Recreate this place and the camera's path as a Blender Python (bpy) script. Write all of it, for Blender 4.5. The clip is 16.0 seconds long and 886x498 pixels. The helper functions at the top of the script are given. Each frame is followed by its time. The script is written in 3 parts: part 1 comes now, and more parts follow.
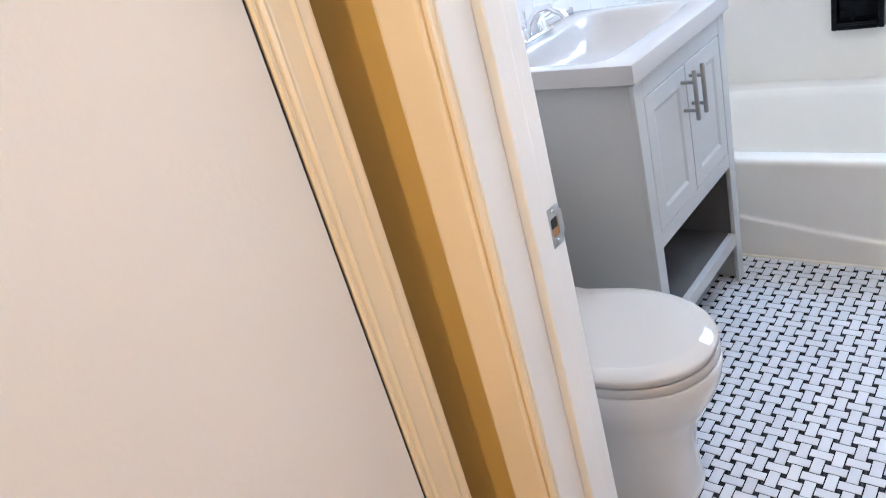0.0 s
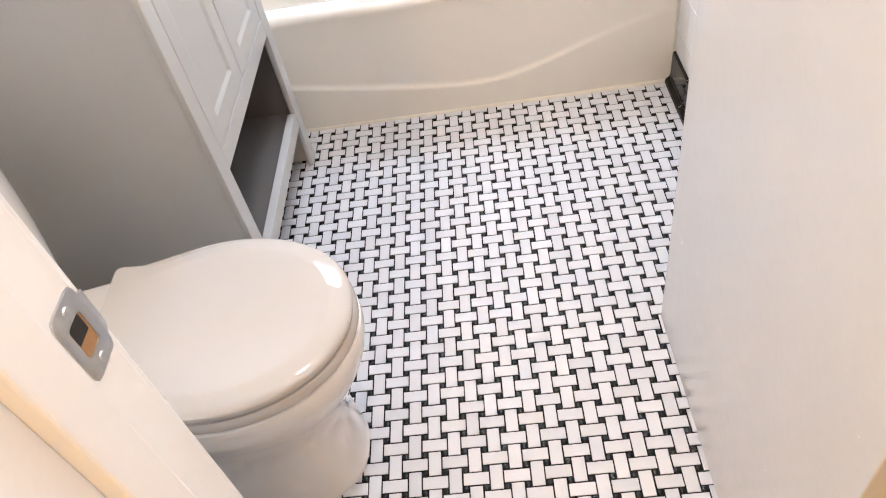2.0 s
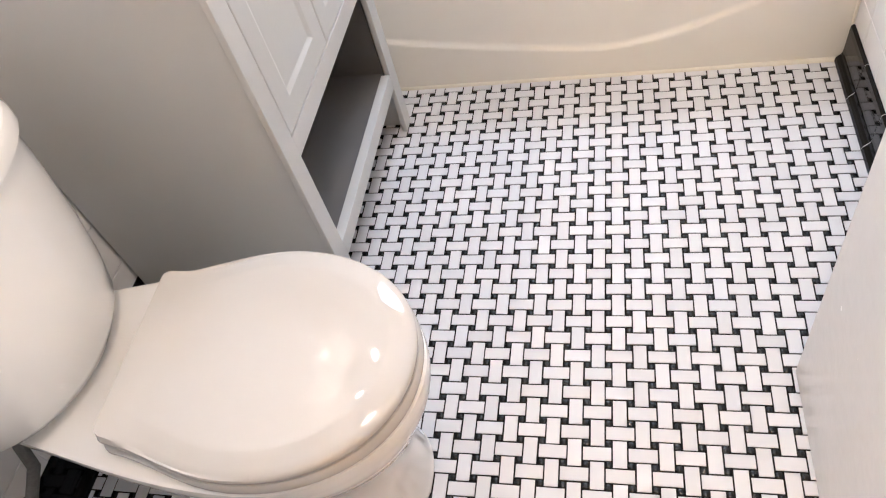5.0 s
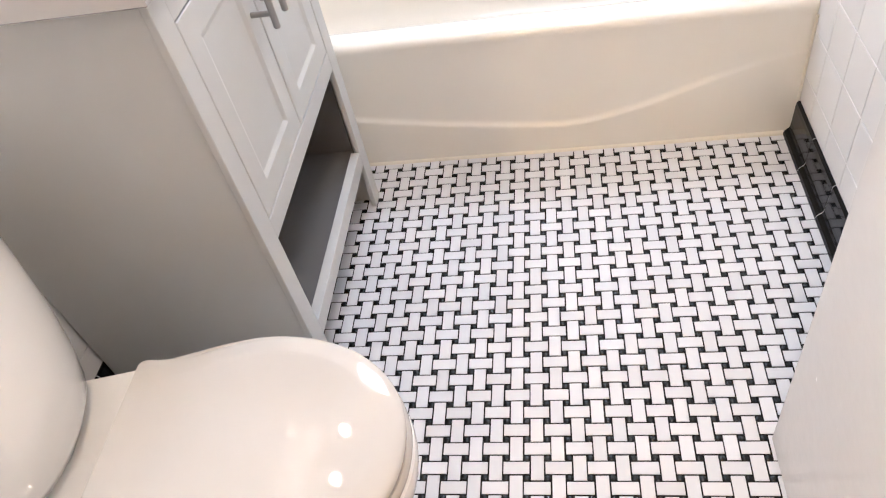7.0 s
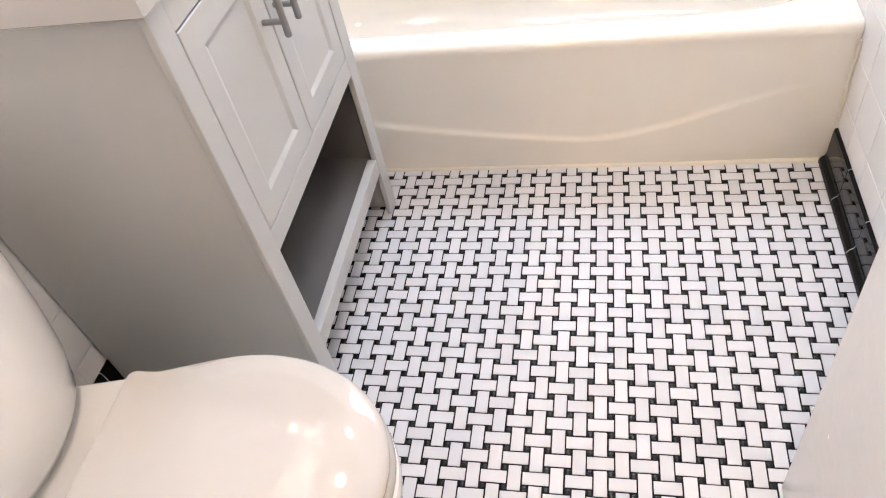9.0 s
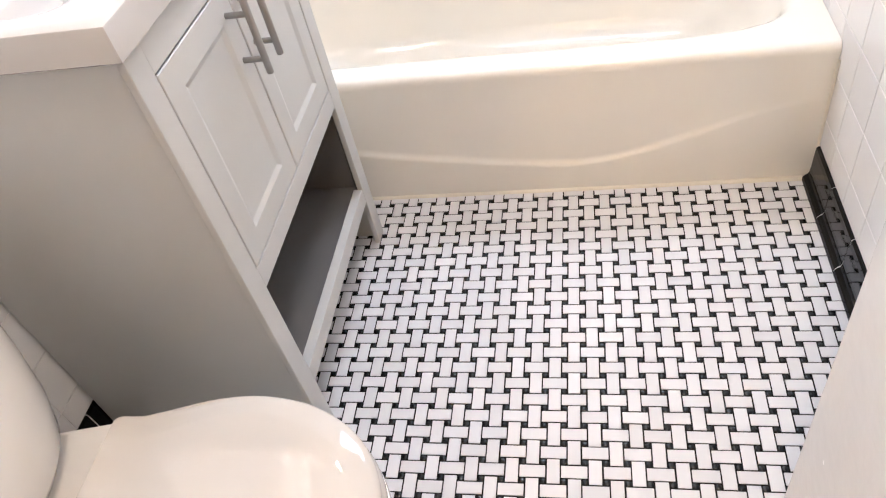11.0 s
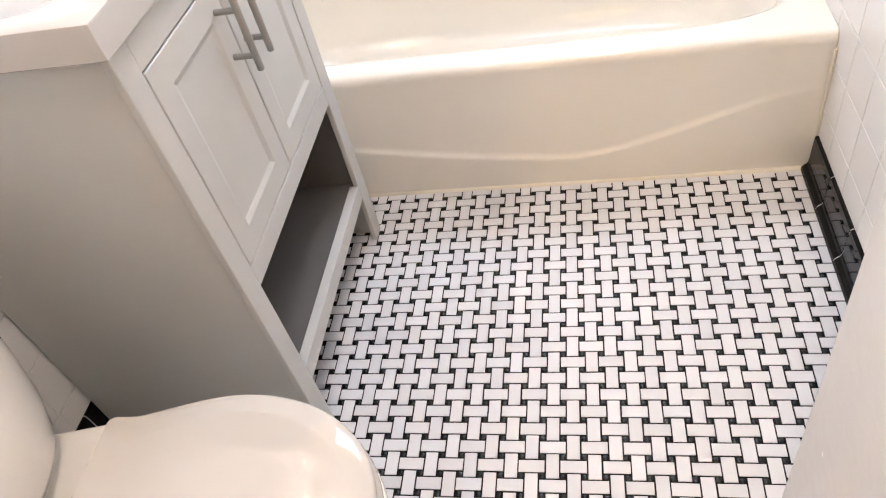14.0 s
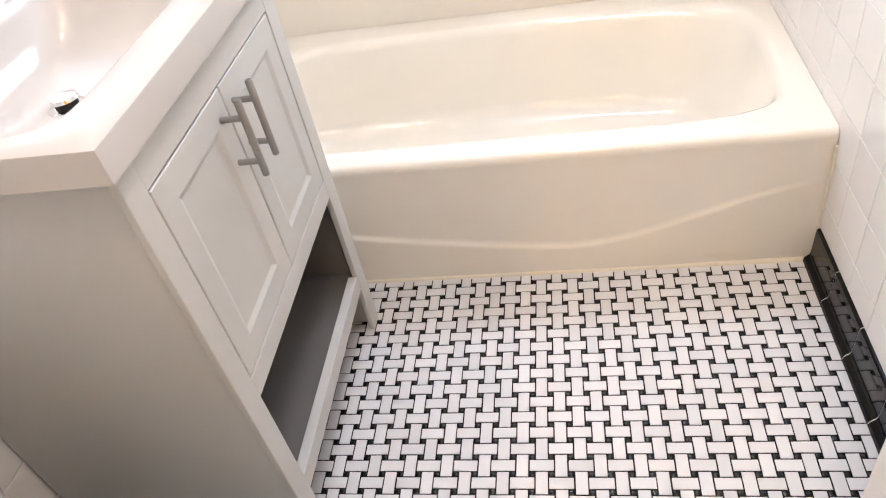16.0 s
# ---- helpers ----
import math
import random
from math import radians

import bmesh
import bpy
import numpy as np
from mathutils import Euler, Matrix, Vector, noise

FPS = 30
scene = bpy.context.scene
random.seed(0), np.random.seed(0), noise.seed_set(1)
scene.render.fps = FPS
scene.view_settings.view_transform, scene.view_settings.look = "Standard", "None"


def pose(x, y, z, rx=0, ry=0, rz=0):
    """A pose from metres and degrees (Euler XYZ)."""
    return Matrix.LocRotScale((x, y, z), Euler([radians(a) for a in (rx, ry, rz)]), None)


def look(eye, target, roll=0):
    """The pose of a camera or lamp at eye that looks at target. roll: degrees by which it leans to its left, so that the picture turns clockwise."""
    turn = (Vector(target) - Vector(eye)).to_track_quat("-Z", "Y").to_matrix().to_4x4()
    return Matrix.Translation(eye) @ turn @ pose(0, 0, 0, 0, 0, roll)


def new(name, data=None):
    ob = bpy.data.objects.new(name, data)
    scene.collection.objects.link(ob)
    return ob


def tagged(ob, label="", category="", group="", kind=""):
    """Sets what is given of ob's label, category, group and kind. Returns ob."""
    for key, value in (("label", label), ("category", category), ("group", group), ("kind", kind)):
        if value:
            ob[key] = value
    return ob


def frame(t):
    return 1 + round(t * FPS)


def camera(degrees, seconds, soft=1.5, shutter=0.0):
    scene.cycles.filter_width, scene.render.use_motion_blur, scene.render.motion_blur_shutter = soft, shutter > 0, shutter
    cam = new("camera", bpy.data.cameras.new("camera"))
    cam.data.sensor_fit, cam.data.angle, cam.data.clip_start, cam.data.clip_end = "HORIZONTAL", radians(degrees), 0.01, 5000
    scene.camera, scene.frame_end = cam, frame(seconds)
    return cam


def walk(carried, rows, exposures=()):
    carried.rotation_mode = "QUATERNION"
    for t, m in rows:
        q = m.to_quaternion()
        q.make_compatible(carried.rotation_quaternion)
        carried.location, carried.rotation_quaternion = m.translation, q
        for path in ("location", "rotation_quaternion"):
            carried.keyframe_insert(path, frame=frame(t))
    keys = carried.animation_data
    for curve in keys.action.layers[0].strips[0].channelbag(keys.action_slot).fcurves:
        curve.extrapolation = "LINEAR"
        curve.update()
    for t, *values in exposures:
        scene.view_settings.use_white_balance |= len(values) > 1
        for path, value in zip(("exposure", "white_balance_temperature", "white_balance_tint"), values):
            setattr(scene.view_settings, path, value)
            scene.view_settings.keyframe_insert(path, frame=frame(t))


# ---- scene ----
cam = camera(63.3, 16.0, soft=1.15)
PATH = [
    (0, (0.294, -1.838, 1.373), (-0.983, -0.566, 0.506), -16.2),
    (0.5, (0.282, -1.759, 1.305), (-0.566, -0.42, 0.086), -17.5),
    (1, (0.204, -1.612, 1.255), (-0.389, -0.291, -0.125), -17.0),
    (1.5, (0.138, -1.488, 1.242), (-0.238, -0.152, -0.198), -14.4),
    (2, (0.049, -1.391, 1.257), (-0.125, -0.01, -0.179), -12.1),
    (2.5, (0.023, -1.326, 1.246), (-0.122, 0.038, -0.211), -10.6),
    (3, (0.043, -1.229, 1.219), (-0.243, 0.048, -0.293), -11.7),
    (3.5, (0.063, -1.158, 1.202), (-0.339, 0.029, -0.356), -14.5),
    (6, (0.051, -1.123, 1.223), (-0.424, 0.129, -0.263), -17.3),
    (6.5, (0.026, -1.139, 1.232), (-0.366, 0.168, -0.231), -15.4),
    (7, (0.024, -1.113, 1.239), (-0.326, 0.231, -0.2), -13.7),
    (7.5, (0.032, -1.122, 1.229), (-0.313, 0.234, -0.2), -13.0),
    (8, (0.046, -1.127, 1.23), (-0.302, 0.219, -0.208), -12.4),
    (8.5, (0.064, -1.075, 1.234), (-0.316, 0.258, -0.208), -12.3),
    (9, (0.065, -1.048, 1.238), (-0.376, 0.27, -0.2), -13.4),
    (11.5, (0.068, -1.026, 1.249), (-0.341, 0.346, -0.148), -13.8),
    (12, (0.059, -1.023, 1.251), (-0.351, 0.355, -0.139), -13.7),
    (12.5, (0.063, -1.016, 1.254), (-0.358, 0.361, -0.134), -14.0),
    (13, (0.063, -1.019, 1.247), (-0.364, 0.36, -0.137), -14.6),
    (13.5, (0.071, -1.021, 1.25), (-0.354, 0.352, -0.14), -15.0),
    (14, (0.08, -1.022, 1.238), (-0.342, 0.33, -0.173), -15.0),
    (14.5, (0.075, -1.034, 1.225), (-0.346, 0.286, -0.217), -14.8),
    (15, (0.061, -1.026, 1.225), (-0.367, 0.285, -0.223), -14.8),
    (15.5, (0.049, -1.0, 1.24), (-0.369, 0.363, -0.163), -14.3),
    (16, (0.038, -0.944, 1.28), (-0.331, 0.522, -0.029), -12.7),
]
EXPOSURES = [(0.0, 1.19, 4820, 8), (0.5, 1.36, 5450, 10), (1.0, 1.43, 5550, 12), (2.0, 1.50, 5640, 12), (9.0, 1.54, 5750, 13), (16.0, 1.46, 6000, 13)]
walk(cam, [(t, look(eye, target, roll)) for t, eye, target, roll in PATH], EXPOSURES)

# ---- plan, in metres ----
LEFT, RIGHT = -0.952, 0.581          # tiled side walls of the bathroom
TUB_Y, BACK = 0.376, 1.14            # tub apron, wall behind the tub
DOOR_Y, HALL_Y = -1.113, -1.25       # the door wall: bathroom face, hall face
JAMB_L, JAMB_R = -0.205, 0.415       # clear opening of the doorway
HEAD = 2.03                          # height of the opening
CEIL = 2.42
P = 0.0381                           # pitch of the basket-weave floor
HALL_X = -0.352                      # hall side wall with the closed door
WIN = (-0.42, 0.24, 1.40, 2.02)      # window over the tub: x0, x1, z0, z1

# ---- world and lights ----
world = bpy.data.worlds.new("sky")
scene.world = world
world.use_nodes = True
wn = world.node_tree
sky = wn.nodes.new("ShaderNodeTexSky")
sky.sky_type = "NISHITA"
sky.sun_disc = False
sky.sun_elevation, sky.sun_rotation = radians(48), radians(200)
wn.nodes["Background"].inputs["Strength"].default_value = 0.1
wn.links.new(sky.outputs[0], wn.nodes["Background"].inputs["Color"])


def lamp(name, kind, energy, color, m, size=0.1, size_y=None):
    data = bpy.data.lights.new(name, kind)
    data.energy, data.color = energy, color
    if kind == "AREA":
        data.shape, data.size, data.size_y = "RECTANGLE", size, size_y or size
    elif kind == "SUN":
        data.angle = size
    else:
        data.shadow_soft_size = size
    ob = new(name, data)
    ob.matrix_basis = m
    return ob


lamp("sun", "SUN", 3.0, (1.0, 0.95, 0.88), look((0, -6, 7), (0, 0, 0)), radians(0.5))
# daylight through the window over the tub, and fill light from an added hall window
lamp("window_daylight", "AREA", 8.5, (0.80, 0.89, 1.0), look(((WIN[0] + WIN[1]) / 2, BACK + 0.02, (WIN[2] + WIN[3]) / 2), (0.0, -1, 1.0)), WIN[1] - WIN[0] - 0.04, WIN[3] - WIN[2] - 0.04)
lamp("hall_side_fill", "AREA", 4.6, (1.0, 0.94, 0.87), look((1.18, -1.72, 1.45), (-0.4, -1.75, 1.3)), 0.6, 1.1)
# warm hall light, given a made-up place on the side wall
lamp("hall_lamp_light", "POINT", 9.0, (1.0, 0.68, 0.32), pose(-0.262, -2.42, 1.74), 0.05)
BULB, DOME_FILL = 120.0, 20.0       # emission of the vanity light's bulbs and of the added ceiling dome


# ---- materials ----
def material(name, base, rough=0.5, metal=0.0, vary=0.06, scale=9.0, fine=160.0, bump=0.02, coat=0.0, spec=0.5, emit=None, object_random=0.0, island=0.0, stretch=(1, 1, 1), ior=1.5):
    """A painted, glazed or metal surface with a broad and a fine variation and slight relief."""
    m = bpy.data.materials.new(name)
    m.use_nodes = True
    t = m.node_tree
    b = t.nodes["Principled BSDF"]
    b.inputs["Roughness"].default_value, b.inputs["Metallic"].default_value = rough, metal
    b.inputs["Coat Weight"].default_value = coat
    b.inputs["Coat Roughness"].default_value = 0.04
    b.inputs["IOR"].default_value = ior
    b.inputs["Specular IOR Level"].default_value = spec
    co = t.nodes.new("ShaderNodeTexCoord")
    mp = t.nodes.new("ShaderNodeMapping")
    mp.inputs["Scale"].default_value = stretch
    t.links.new(co.outputs["Object"], mp.inputs["Vector"])

    def noise_at(s, detail):
        n = t.nodes.new("ShaderNodeTexNoise")
        n.inputs["Scale"].default_value, n.inputs["Detail"].default_value = s, detail
        t.links.new(mp.outputs[0], n.inputs["Vector"])
        return n

    broad, grain = noise_at(scale, 4), noise_at(fine, 3)
    mix = t.nodes.new("ShaderNodeMix")
    mix.data_type = "RGBA"
    mix.inputs["A"].default_value = (*[max(0, c * (1 - vary)) for c in base], 1)
    mix.inputs["B"].default_value = (*[min(1, c * (1 + vary)) for c in base], 1)
    t.links.new(broad.outputs["Fac"], mix.inputs["Factor"])
    out = mix.outputs["Result"]
    if object_random or island:
        if object_random:
            src = t.nodes.new("ShaderNodeObjectInfo").outputs["Random"]
        else:
            src = t.nodes.new("ShaderNodeNewGeometry").outputs["Random Per Island"]
        rng = t.nodes.new("ShaderNodeMapRange")
        k = object_random or island
        rng.inputs["To Min"].default_value, rng.inputs["To Max"].default_value = 1 - k, 1 + k * 0.4
        t.links.new(src, rng.inputs["Value"])
        hsv = t.nodes.new("ShaderNodeHueSaturation")
        t.links.new(rng.outputs[0], hsv.inputs["Value"])
        t.links.new(out, hsv.inputs["Color"])
        out = hsv.outputs[0]
    t.links.new(out, b.inputs["Base Color"])
    rr = t.nodes.new("ShaderNodeMapRange")
    rr.inputs["To Min"].default_value, rr.inputs["To Max"].default_value = rough * 0.8, min(1, rough * 1.25)
    t.links.new(grain.outputs["Fac"], rr.inputs["Value"])
    t.links.new(rr.outputs[0], b.inputs["Roughness"])
    if bump:
        add = t.nodes.new("ShaderNodeMath")
        add.operation = "ADD"
        t.links.new(broad.outputs["Fac"], add.inputs[0])
        t.links.new(grain.outputs["Fac"], add.inputs[1])
        bp = t.nodes.new("ShaderNodeBump")
        bp.inputs["Strength"].default_value, bp.inputs["Distance"].default_value = bump, 0.01
        t.links.new(add.outputs[0], bp.inputs["Height"])
        t.links.new(bp.outputs[0], b.inputs["Normal"])
    if emit:
        b.inputs["Emission Color"].default_value = (*emit[0], 1)
        b.inputs["Emission Strength"].default_value = emit[1]
    return m


TILE = material("white floor tile", (0.69, 0.685, 0.695), 0.46, spec=0.3, vary=0.03, bump=0.015, object_random=0.07)
TILE_REST = material("white floor tile field", (0.69, 0.685, 0.695), 0.46, spec=0.3, vary=0.03, bump=0.015, island=0.07)
DOT = material("black floor dot", (0.007, 0.007, 0.0075), 0.10, spec=0.4, vary=0.2, bump=0.01)
GROUT = material("dark grout", (0.010, 0.0097, 0.0097), 0.9, spec=0.1, vary=0.35, fine=600, bump=0.15)
WALL_TILE = material("white wall tile", (0.79, 0.775, 0.75), 0.12, vary=0.02, bump=0.02, object_random=0.03)
WALL_TILE_REST = material("white wall tile field", (0.79, 0.775, 0.75), 0.12, vary=0.02, bump=0.02, island=0.03)
WALL_GROUT = material("white wall grout", (0.86, 0.85, 0.83), 0.8, vary=0.06, fine=500, bump=0.1)
BASE_TILE = material("black base tile", (0.005, 0.005, 0.0055), 0.08, spec=0.20, vary=0.2, bump=0.012)
BASE_GROUT = material("pale base grout", (0.62, 0.60, 0.56), 0.8, vary=0.1)
CAULK = material("cream caulk", (0.74, 0.69, 0.58), 0.45, vary=0.08, scale=30, bump=0.1)
ENAMEL = material("white tub enamel", (0.83, 0.795, 0.715), 0.09, vary=0.02, bump=0.012, coat=0.6)
CHINA = material("white vitreous china", (0.84, 0.81, 0.76), 0.07, vary=0.015, bump=0.006, coat=0.5)
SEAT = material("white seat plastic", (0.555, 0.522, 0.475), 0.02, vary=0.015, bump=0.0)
GREY = material("grey cabinet paint", (0.53, 0.53, 0.51), 0.44, vary=0.05, scale=5, fine=240, bump=0.02)
# darker copy of GREY, with the shade inside the vanity put into the colour
GREY_SHADED = material("shaded grey cabinet paint", (0.15, 0.145, 0.14), 0.42, vary=0.06, scale=6, fine=200, bump=0.02)
SINK = material("white sink top", (0.50, 0.485, 0.465), 0.13, vary=0.015, bump=0.006, coat=0.3)
NICKEL = material("brushed nickel", (0.38, 0.37, 0.35), 0.34, 1.0, vary=0.08, scale=30, fine=420, bump=0.03, stretch=(1, 1, 0.08))
CHROME = material("chrome", (0.80, 0.81, 0.82), 0.06, 1.0, vary=0.03, bump=0.004)
BRONZE = material("dark bronze hinge", (0.13, 0.10, 0.075), 0.42, 0.85, vary=0.3, scale=60, bump=0.08)
BRASS = material("brass", (0.75, 0.52, 0.14), 0.25, 1.0, vary=0.12, scale=60, bump=0.03)
STEEL = material("strike plate steel", (0.55, 0.55, 0.54), 0.35, 1.0, vary=0.15, scale=80, bump=0.06)
BRAID = material("braided steel hose", (0.13, 0.125, 0.115), 0.55, 0.4, vary=0.35, scale=200, fine=700, bump=0.4)
TRIM = material("cream white trim paint", (0.79, 0.755, 0.69), 0.32, vary=0.04, scale=7, fine=90, bump=0.05)
# cream trim with the hall's golden light mixed into its colour
HALL_TRIM = material("cream hall trim in warm light", (0.82, 0.67, 0.43), 0.32, vary=0.05, scale=7, fine=90, bump=0.05)
DOOR_PAINT = material("white door paint", (0.76, 0.745, 0.72), 0.24, vary=0.03, scale=5, fine=45, bump=0.05, coat=0.3)
HALL_DOOR = material("beige hall door paint", (0.75, 0.69, 0.60), 0.42, vary=0.04, scale=3, fine=120, bump=0.04)
HALL_PAINT = material("golden tan hall paint", (0.66, 0.475, 0.15), 0.6, vary=0.05, scale=3, fine=220, bump=0.05)
WALL_PAINT = material("white wall paint", (0.86, 0.845, 0.82), 0.6, vary=0.03, scale=3, fine=220, bump=0.05)
# grey chosen so that the door wall bounces less light onto the vanity
GREY_WALL = material("wall grey against bounced light", (0.46, 0.455, 0.445), 0.6, vary=0.03, scale=3, fine=220, bump=0.05)
RAW_WOOD = material("raw wood", (0.34, 0.18, 0.07), 0.75, vary=0.35, scale=40, fine=300, bump=0.2, stretch=(1, 1, 0.15))
HALL_FLOOR = material("hall floor boards", (0.30, 0.17, 0.08), 0.35, vary=0.3, scale=12, fine=150, bump=0.06, stretch=(1, 0.12, 1))
# near-black fill, put into gaps and holes in place of their shade
DARK = material("dark void shade", (0.02, 0.018, 0.015), 0.9, vary=0.2)
GLOBE = material("lit bulb", (0.9, 0.88, 0.84), 0.4, vary=0.01, bump=0, emit=((1.0, 0.77, 0.56), BULB))
OPAL = material("opal fill glow", (0.9, 0.88, 0.84), 0.3, vary=0.01, bump=0, emit=((1.0, 0.77, 0.57), DOME_FILL))
GLASS = bpy.data.materials.new("window glass")
GLASS.use_nodes = True
GLASS.node_tree.nodes["Principled BSDF"].inputs["Transmission Weight"].default_value = 1.0
GLASS.node_tree.nodes["Principled BSDF"].inputs["Roughness"].default_value = 0.25


# ---- building helpers ----
def thing(name, base, label, category, group="", kind=""):
    ob = new(name)
    ob.location = base
    return tagged(ob, label, category, group, kind)


def part(name, bm, mat, parent=None, label="", smooth=False):
    """Links a bmesh, in world coordinates, as one mesh object under a thing or a part."""
    me = bpy.data.meshes.new(name)
    bmesh.ops.recalc_face_normals(bm, faces=bm.faces)
    if smooth:
        for f in bm.faces:
            f.smooth = True
    bm.to_mesh(me)
    bm.free()
    me.materials.append(mat)
    ob = new(name, me)
    if parent is not None:
        ob.parent = parent
        if parent.data is None:
            ob.matrix_parent_inverse = Matrix.Translation(-Vector(parent.location))
    if smooth:
        me.set_sharp_from_angle(angle=radians(38))
    return tagged(ob, label)


def box(x0, x1, y0, y1, z0, z1, bevel=0.0, seg=2, bm=None):
    one = bmesh.new()
    bmesh.ops.create_cube(one, size=1)
    for v in one.verts:
        v.co = ((x0 + x1) / 2 + v.co.x * (x1 - x0), (y0 + y1) / 2 + v.co.y * (y1 - y0), (z0 + z1) / 2 + v.co.z * (z1 - z0))
    if bevel:
        bmesh.ops.bevel(one, geom=one.edges[:], offset=bevel, segments=seg, profile=0.5, affect="EDGES")
    if bm is None:
        return one
    me = bpy.data.meshes.new("tmp")
    one.to_mesh(me)
    one.free()
    bm.from_mesh(me)
    bpy.data.meshes.remove(me)
    return bm


def loft(loops, cap_first=True, cap_last=True, closed=True, bm=None):
    """Skins loops of equal count."""
    bm = bm or bmesh.new()
    rows = [[bm.verts.new(p) for p in loop] for loop in loops]
    n = len(rows[0])
    for a, b in zip(rows, rows[1:]):
        for i in range(n if closed else n - 1):
            j = (i + 1) % n
            bm.faces.new((a[i], a[j], b[j], b[i]))
    if cap_first:
        bm.faces.new(rows[0])
    if cap_last:
        bm.faces.new(rows[-1])
    return bm


def tube(points, radius, n=12, bm=None, caps=True):
    """A round bar along points; radius is a number or one number a point."""
    pts = [Vector(p) for p in points]
    loops, side = [], None
    for i, p in enumerate(pts):
        d = (pts[min(i + 1, len(pts) - 1)] - pts[max(i - 1, 0)]).normalized()
        ref = side if side is not None else (Vector((0, 0, 1)) if abs(d.z) < 0.9 else Vector((1, 0, 0)))
        u = (ref - d * ref.dot(d)).normalized()
        side = u
        w = d.cross(u)
        r = radius[i] if isinstance(radius, (list, tuple)) else radius
        loops.append([p + r * (math.cos(a) * u + math.sin(a) * w) for a in (2 * math.pi * k / n for k in range(n))])
    return loft(loops, caps, caps, bm=bm)


def extrude_profile(profile, a, b, bm=None):
    """profile: points (u, v) as 3D functions are given by a and b, two callables from (u, v) to a place."""
    return loft([[a(u, v) for u, v in profile], [b(u, v) for u, v in profile]], bm=bm)


def rect_ray(cx, cy, x0, x1, y0, y1, a):
    dx, dy = math.cos(a), math.sin(a)
    s = min(((x1 - cx) / dx if dx > 0 else (x0 - cx) / dx) if abs(dx) > 1e-9 else 9e9, ((y1 - cy) / dy if dy > 0 else (y0 - cy) / dy) if abs(dy) > 1e-9 else 9e9)
    return cx + dx * s, cy + dy * s


def super_ray(cx, cy, ax, bx, ay, by, n, a):
    """Rounded box about (cx, cy) reaching ax left, bx right, ay front, by back."""
    dx, dy = math.cos(a), math.sin(a)
    rx, ry = (bx if dx > 0 else ax), (by if dy > 0 else ay)
    s = (abs(dx / rx) ** n + abs(dy / ry) ** n) ** (-1 / n)
    return cx + dx * s, cy + dy * s


def smooth01(t):
    t = min(1.0, max(0.0, t))
    return t * t * (3 - 2 * t)


# ---- structure: floors, walls, ceilings ----
def slab(name, x0, x1, y0, y1, z0, z1, mat, label=""):
    ob = part(name, box(x0, x1, y0, y1, z0, z1), mat)
    return tagged(ob, label, "", "", "structure")


floor = slab("floor", LEFT - 0.02, RIGHT + 0.02, HALL_Y + 0.10, TUB_Y + 0.02, -0.06, 0.0014, GROUT, "black and white basket-weave mosaic tile bathroom floor")
slab("floor_hall", HALL_X - 0.1, 1.2, -3.1, HALL_Y + 0.10, -0.06, -0.004, HALL_FLOOR, "dark wooden hall floor")
slab("floor_under_tub", LEFT - 0.02, RIGHT + 0.02, TUB_Y + 0.02, BACK + 0.02, -0.06, 0.0, GROUT)
T = 0.10
# each wall's field stands 4 mm behind the faces of its tiles
wall_west = slab("wall_west", LEFT - T, LEFT - 0.002, HALL_Y, BACK + T, -0.06, CEIL, WALL_GROUT, "white tiled bathroom wall behind toilet and vanity")
wall_east = slab("wall_east", RIGHT + 0.002, RIGHT + T, HALL_Y, BACK + T, -0.06, CEIL, WALL_GROUT, "white square-tiled bathroom wall")


def wall_with_hole(name, y0, y1, x0, x1, hx0, hx1, hz0, hz1, mat, label):
    bm = bmesh.new()
    for a, b, c, d in ((x0, hx0, -0.06, CEIL), (hx1, x1, -0.06, CEIL), (hx0, hx1, hz1, CEIL)):
        box(a, b, y0, y1, c, d, bm=bm)
    if hz0 > 0:
        box(hx0, hx1, y0, y1, -0.06, hz0, bm=bm)
    return tagged(part(name, bm, mat), label, "", "", "structure")


wall_north = wall_with_hole("wall_north", BACK, BACK + T, LEFT - 0.002, RIGHT + 0.002, *WIN, ENAMEL, "smooth glossy white tub surround wall with a window")
wall_south = wall_with_hole("wall_south", -1.176, DOOR_Y, LEFT - 0.002, RIGHT + 0.002, JAMB_L - 0.02, JAMB_R + 0.02, -1, HEAD + 0.02, GREY_WALL, "wall with the bathroom doorway, greyed to cut bounced light")
hall_north = wall_with_hole("wall_hall_north", HALL_Y, -1.176, HALL_X - T, 1.2, JAMB_L - 0.02, JAMB_R + 0.02, -1, HEAD + 0.02, HALL_PAINT, "golden tan hall wall around the bathroom doorway")
slab("wall_hall_south", HALL_X - T, 1.3, -3.2, -3.1, -0.06, CEIL, HALL_PAINT, "golden tan end wall of the hall")
slab("wall_hall_west", HALL_X - T, HALL_X, -3.1, -2.22, -0.06, CEIL, HALL_PAINT, "golden tan hall side wall")
slab("wall_hall_west_corner", HALL_X - T, HALL_X - 0.09, -1.3716, HALL_Y - 0.0, -0.06, CEIL, HALL_PAINT, "golden tan strip of hall wall in the corner")
slab("wall_hall_west_over_door", HALL_X - T, HALL_X, -2.22, -1.385, 2.05, CEIL, HALL_PAINT)
# unseen hall wall, its window opening made up for the fill lamp
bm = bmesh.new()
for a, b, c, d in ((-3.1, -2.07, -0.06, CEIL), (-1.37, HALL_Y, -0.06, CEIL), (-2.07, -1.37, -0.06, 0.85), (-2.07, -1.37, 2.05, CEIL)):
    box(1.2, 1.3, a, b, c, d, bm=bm)
